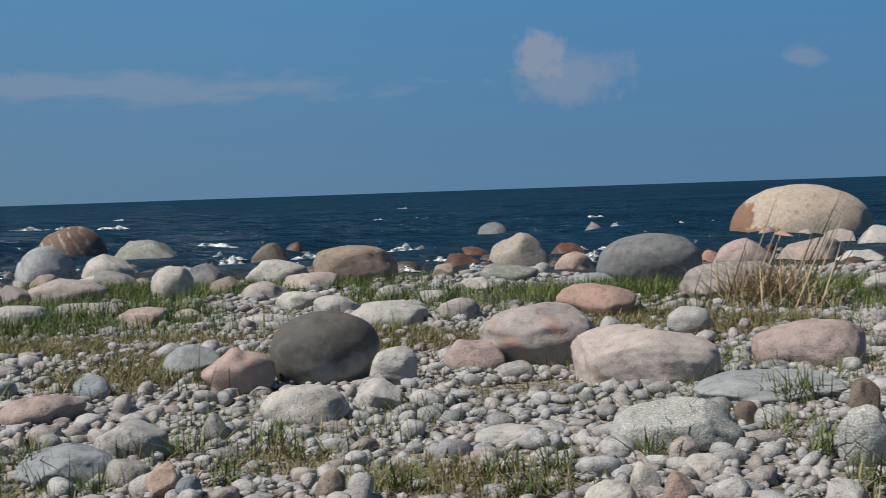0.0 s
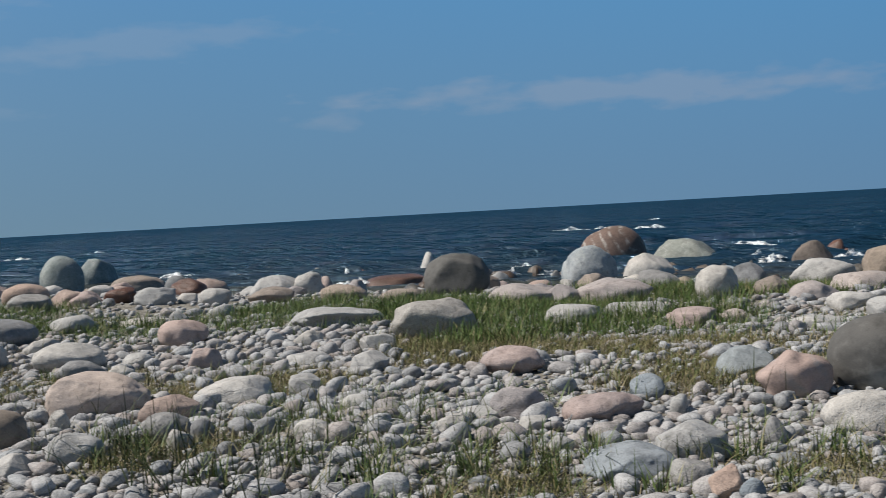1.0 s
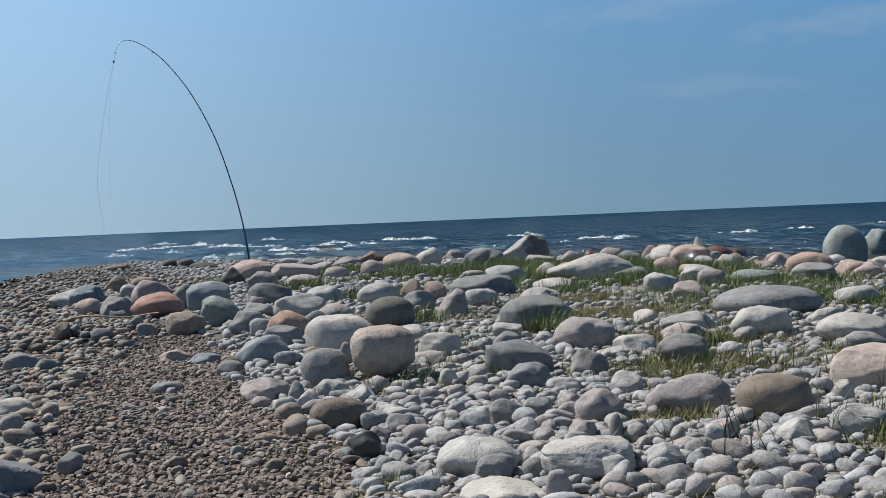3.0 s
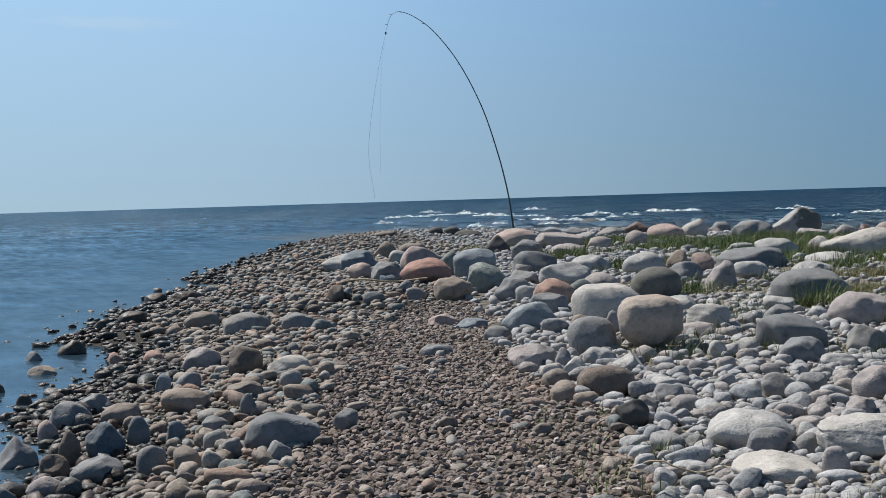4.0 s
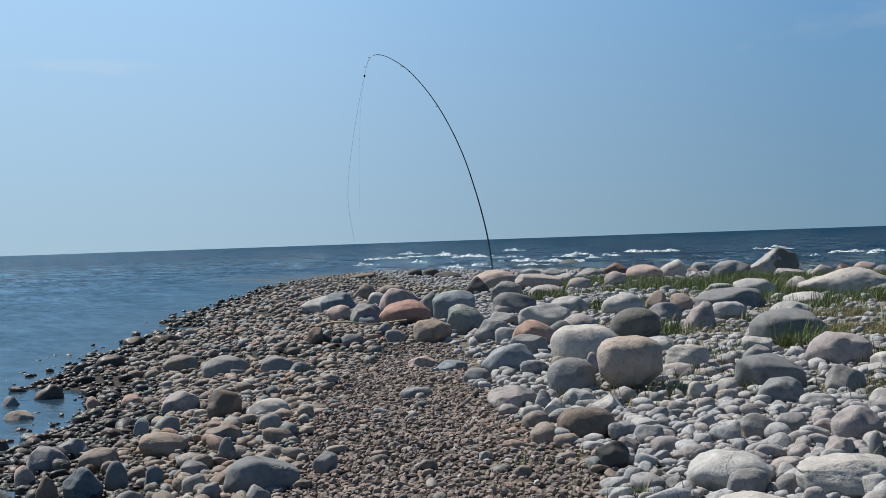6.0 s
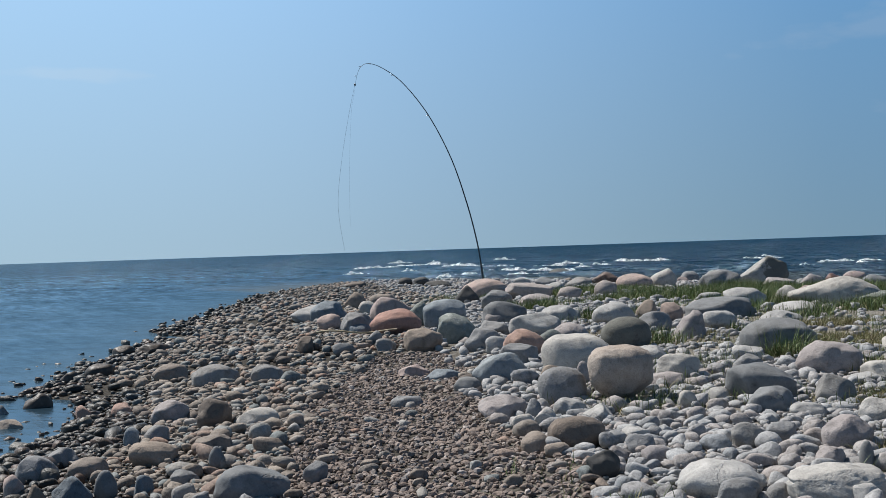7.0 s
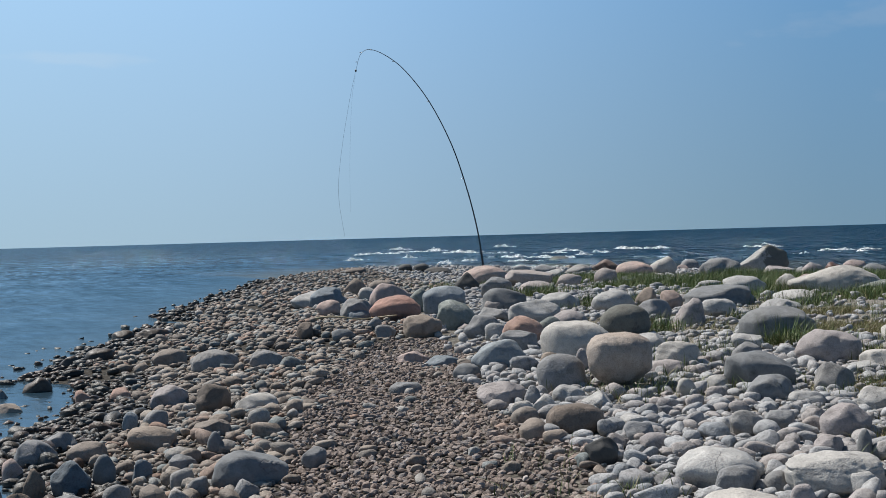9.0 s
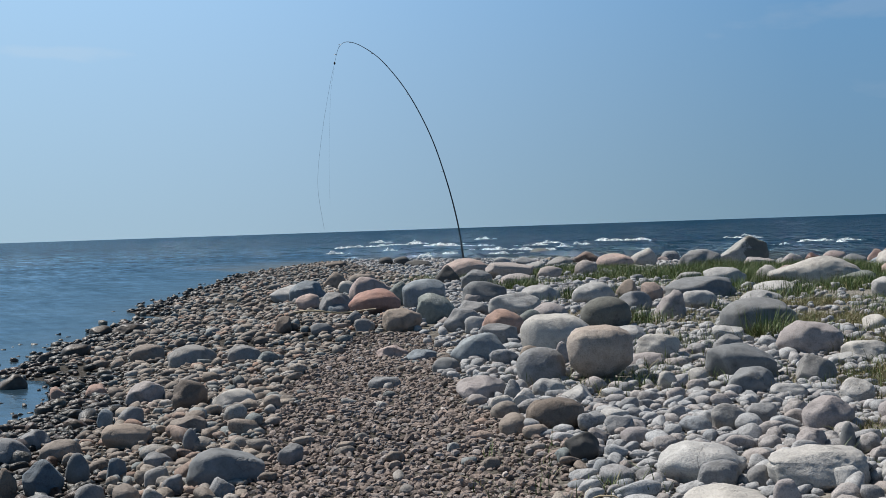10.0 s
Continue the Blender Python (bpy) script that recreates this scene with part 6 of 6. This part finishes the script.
# ---- cobbles and gravel ----
SAND = (0.47, 6.54)
EDGE_X = np.array((-60, -27, -19.3, -16.5, -12.6, -10.3, -8.55, -7.0, -5.89, -4.9, 0, 20))
EDGE_Y = np.array((24, 13, 8.3, 7.2, 6.1, 5.15, 4.4, 3.87, 3.5, 3.1, 0.8, -2))
GRAVEL_X = np.array((-13.8, -11.6, -10.9, -9.0, -7.4, -5.7, -4.2, -2.5))
GRAVEL_Y = np.array((6.0, 4.6, 4.1, 3.2, 2.5, 1.65, 0.8, 0.2))


def white_side(x, y):
    return y > np.interp(x, EDGE_X, EDGE_Y) + 0.25 * patchy(x, y, 2.0, 4)


def in_gravel(x, y):
    w = 0.22 * patchy(x, y, 2.6, 9)
    return (x > -13.3) & (x < -1) & (y > np.interp(x, GRAVEL_X, GRAVEL_Y) + w) & (y < np.interp(x, EDGE_X, EDGE_Y) + w)


class Packing:
    """Stones laid from large to small, each where there is room."""
    def __init__(self):
        self.cells = {}

    def lay(self, pts, tight, cell=0.3):
        kept = []
        for i, (x, y, r) in enumerate(pts):
            cx, cy = int(x // cell), int(y // cell)
            free = True
            for ix in (cx - 1, cx, cx + 1):
                for iy in (cy - 1, cy, cy + 1):
                    for (qx, qy, qr) in self.cells.get((ix, iy), ()):
                        if (qx - x) ** 2 + (qy - y) ** 2 < (tight * (qr + r)) ** 2:
                            free = False
                            break
                    if not free:
                        break
                if not free:
                    break
            if free:
                self.cells.setdefault((cx, cy), []).append((x, y, r))
                kept.append(i)
        return kept


pack = Packing()
rng_s = np.random.RandomState(42)
STONES = []  # rows: x, y, radius, zone (0 brown, 1 white, 2 wet, 3 gravel)


def strew(n, yaws, ds, r_low, r_high, allow, tight, cell=0.3, skew=1.0):
    """Throws n stones into a sector round the standpoint, thinner with distance, and keeps those that find room."""
    a, d = np.radians(rng_s.uniform(*yaws, n)), ds[0] + (ds[1] - ds[0]) * rng_s.uniform(0, 1, n) ** skew
    x, y = -np.sin(a) * d, np.cos(a) * d
    r = r_low + (r_high - r_low) * rng_s.uniform(0, 1, n) ** 1.6
    s = inland(x, y)
    ok = allow(x, y, s)
    x, y, r, s = x[ok], y[ok], r[ok], s[ok]
    ok = free_of_boulders(x, y, 1.0 + 0.2 * (r_low > 0.025))
    x, y, r, s = x[ok], y[ok], r[ok], s[ok]
    big = np.argsort(-r)
    x, y, r, s = x[big], y[big], r[big], s[big]
    keep = pack.lay(list(zip(x, y, r)), tight, cell)
    zone = np.where(in_gravel(x, y) & (r < 0.035), 3, np.where(white_side(x, y), 1, 0))
    zone = np.where((s < 0.6 + 0.35 * patchy(x, y, 1.5, 14)) & (zone != 1), 2, zone)
    zone = np.where((s < 0.1), 2, zone)
    STONES.append(np.c_[x, y, r, zone][keep])


def left_beach(x, y, s):
    return ~white_side(x, y) & ~in_gravel(x, y) & ((s > -0.35 * np.maximum(patchy(x, y, 1.6, 6), 0)) | ((s > -0.9) & (rng_s.uniform(0, 1, len(x)) < 0.08))) & (x < -3)


def white_beach(x, y, s):
    return white_side(x, y) & (s > 0.2) & (np.hypot(x - SAND[0], (y - SAND[1]) * 1.3) > 0.26 + 0.2 * patchy(x, y, 4.0, 40)) & (rng_s.uniform(0, 1, len(x)) > 0.7 * band_chance(x, y) + 1.1 * mat_chance(x, y))


LEFT, RIGHT, ALL = (52, 98), (-30, 66), (-30, 98)


def outer(x, y, s):
    return (s > -0.5) & (white_beach(x, y, s) | left_beach(x, y, s))


strew(130, LEFT, (6, 30), 0.07, 0.11, left_beach, 1.2)
strew(90, RIGHT, (7, 30), 0.06, 0.10, white_beach, 1.4)
strew(4600, LEFT, (5, 22), 0.038, 0.075, lambda x, y, s: left_beach(x, y, s) & (s < 3.2 + patchy(x, y, 1.2, 19)), 0.9)
strew(2600, RIGHT, (3, 16), 0.04, 0.074, white_beach, 1.0)
strew(3800, (24, 66), (4, 13), 0.036, 0.066, white_beach, 0.93)
strew(4500, (40, 98), (18, 66), 0.05, 0.10, outer, 0.88)
strew(9000, LEFT, (4, 24), 0.03, 0.052, outer, 0.86)
strew(11000, RIGHT, (8, 26), 0.03, 0.055, outer, 0.88)
strew(9000, LEFT, (4.5, 20), 0.028, 0.05, left_beach, 0.84)
strew(16000, RIGHT, (3, 11), 0.022, 0.042, white_beach, 0.84)
strew(14000, (45, 80), (20, 62), 0.04, 0.075, outer, 0.85)
strew(50000, ALL, (3, 12), 0.012, 0.024, outer, 0.84, 0.2)
strew(30000, LEFT, (4.5, 14), 0.014, 0.03, left_beach, 0.82, 0.2)
strew(1500, LEFT, (4, 14.5), 0.02, 0.045, lambda x, y, s: in_gravel(x, y), 1.3)
strew(85000, (45, 98), (3, 14.5), 0.011, 0.025, lambda x, y, s: in_gravel(x, y), 0.74, 0.1)
strew(9000, (98, 330), (0.4, 9), 0.025, 0.06, lambda x, y, s: s > 0.2, 0.9, 0.2)
strew(7000, (-30, 98), (0.4, 3.2), 0.016, 0.045, lambda x, y, s: s > 0.2, 0.9, 0.2)
STONES = np.concatenate(STONES)


def variants(level, count, seed, angular):
    rng = np.random.RandomState(seed)
    out = []
    for _ in range(count):
        v, f = ICO[level]
        v = np.sign(v) * np.abs(v) ** 0.9
        v = facets(v, rng, 9 if angular else 7, 0.5 if angular else 0.64, 0.95, 0.92 if angular else 0.8)
        v = lumps(v, rng, 2.4, 0.09)
        out.append((v / np.abs(v).max(0), f))
    return out


def frames_of(rows, rng, flat_low, flat_high):
    """Size, turn and tilt of each stone: the matrix rows and the centre."""
    n = len(rows)
    a = rng.uniform(0, 6.283, n)
    r = rows[:, 2]
    sx, sy, sz = r * rng.uniform(1.0, 1.6, n), r * rng.uniform(0.65, 1.0, n), r * rng.uniform(flat_low, flat_high, n)
    p, q = rng.normal(0, 0.2, n), rng.normal(0, 0.2, n)
    ca, sa = np.cos(a), np.sin(a)
    M = np.zeros((n, 3, 3))
    ux, uy = np.c_[ca, sa, p], np.c_[-sa, ca, q]
    uz = np.cross(ux, uy)
    for k, (u, s) in enumerate(((ux, sx), (uy, sy), (uz, sz))):
        M[:, :, k] = u / np.linalg.norm(u, axis=1)[:, None] * s[:, None]
    C = np.c_[rows[:, 0], rows[:, 1], height(rows[:, 0], rows[:, 1]) + sz * rng.uniform(0.2, 0.85, n)]
    return M, C


def heap(name, label, rows, level, mat, seed, angular=False, flats=(0.5, 0.88), smooth=True):
    rng = np.random.RandomState(seed)
    M, C = frames_of(rows, rng, *flats)
    kinds = variants(level, 14, seed + 1, angular)
    pick = rng.randint(0, len(kinds), len(rows))
    V, F, base = [], [], 0
    for k, (v, f) in enumerate(kinds):
        m = pick == k
        if m.any():
            p = np.einsum("nij,vj->nvi", M[m], v) + C[m][:, None]
            V.append(p.reshape(-1, 3))
            F.append((f[None] + (np.arange(m.sum()) * len(v))[:, None, None]).reshape(-1, 3) + base)
            base += m.sum() * len(v)
    return tagged(new(name, mesh_of(name, np.concatenate(V), np.concatenate(F), mat, smooth)), label, "stones", kind="stuff")


BROWN, WHITE, GRAVEL, WET = (pebbles(n, s, "island", r, w) for n, s, r, w in (("brown_cobbles", BROWN_STOPS, 0.75, 0.0), ("white_cobbles", WHITE_STOPS, 0.82, 0.0), ("gravel", GRAVEL_STOPS, 0.85, 0.0), ("wet_cobbles", WET_STOPS, 0.45, 0.0)))
BROWN_ONE, WHITE_ONE = pebbles("brown_cobble", BROWN_STOPS, "object", 0.75), pebbles("white_cobble", WHITE_STOPS, "object", 0.82)

dist = np.hypot(STONES[:, 0] + 6.0, STONES[:, 1] - 3.4)
single = (STONES[:, 2] > 0.027) & (STONES[:, 3] < 2)
order = np.argsort(np.where(single, dist, 1e9))[:300]
alone = np.zeros(len(STONES), bool)
alone[order] = True
near = np.hypot(STONES[:, 0], STONES[:, 1]) < 11
big = STONES[:, 2] > 0.036
for zone, mat, word, name in ((0, BROWN, "grey-brown rounded beach cobbles above the waterline", "brown_cobbles"), (1, WHITE, "pale white-grey rounded cobbles of the beach ridge", "white_cobbles"), (2, WET, "wet dark glistening stones along the waterline", "wet_cobbles")):
    mine = (STONES[:, 3] == zone) & ~alone
    for k, (rows, level) in enumerate(((mine & near & big, 2), (mine & near & ~big & (STONES[:, 2] > 0.019), 1), (mine & near & (STONES[:, 2] <= 0.019), 0), (mine & ~near & (STONES[:, 2] > 0.1), 2), (mine & ~near & (STONES[:, 2] <= 0.1), 1))):
        if rows.any():
            heap(name, word, STONES[rows], level, mat, 50 + zone * 10 + k)
heap("gravel", "fine brown angular gravel between the cobbles", STONES[STONES[:, 3] == 3], 0, GRAVEL, 70, True, (0.5, 0.95), False)

kinds = {z: [mesh_of("cobble", v, f, m) for v, f in variants(3, 10, 90 + z, False)] for z, m in ((0, BROWN_ONE), (1, WHITE_ONE))}
rng_c = np.random.RandomState(8)
M, C = frames_of(STONES[alone], rng_c, 0.5, 0.88)
for row, m, c in zip(STONES[alone], M, C):
    ob = new("cobble", kinds[int(row[3])][rng_c.randint(10)])
    ob.parent = ground
    mm = Matrix([list(m[i]) + [c[i]] for i in range(3)] + [[0, 0, 0, 1]])
    ob.matrix_basis = mm
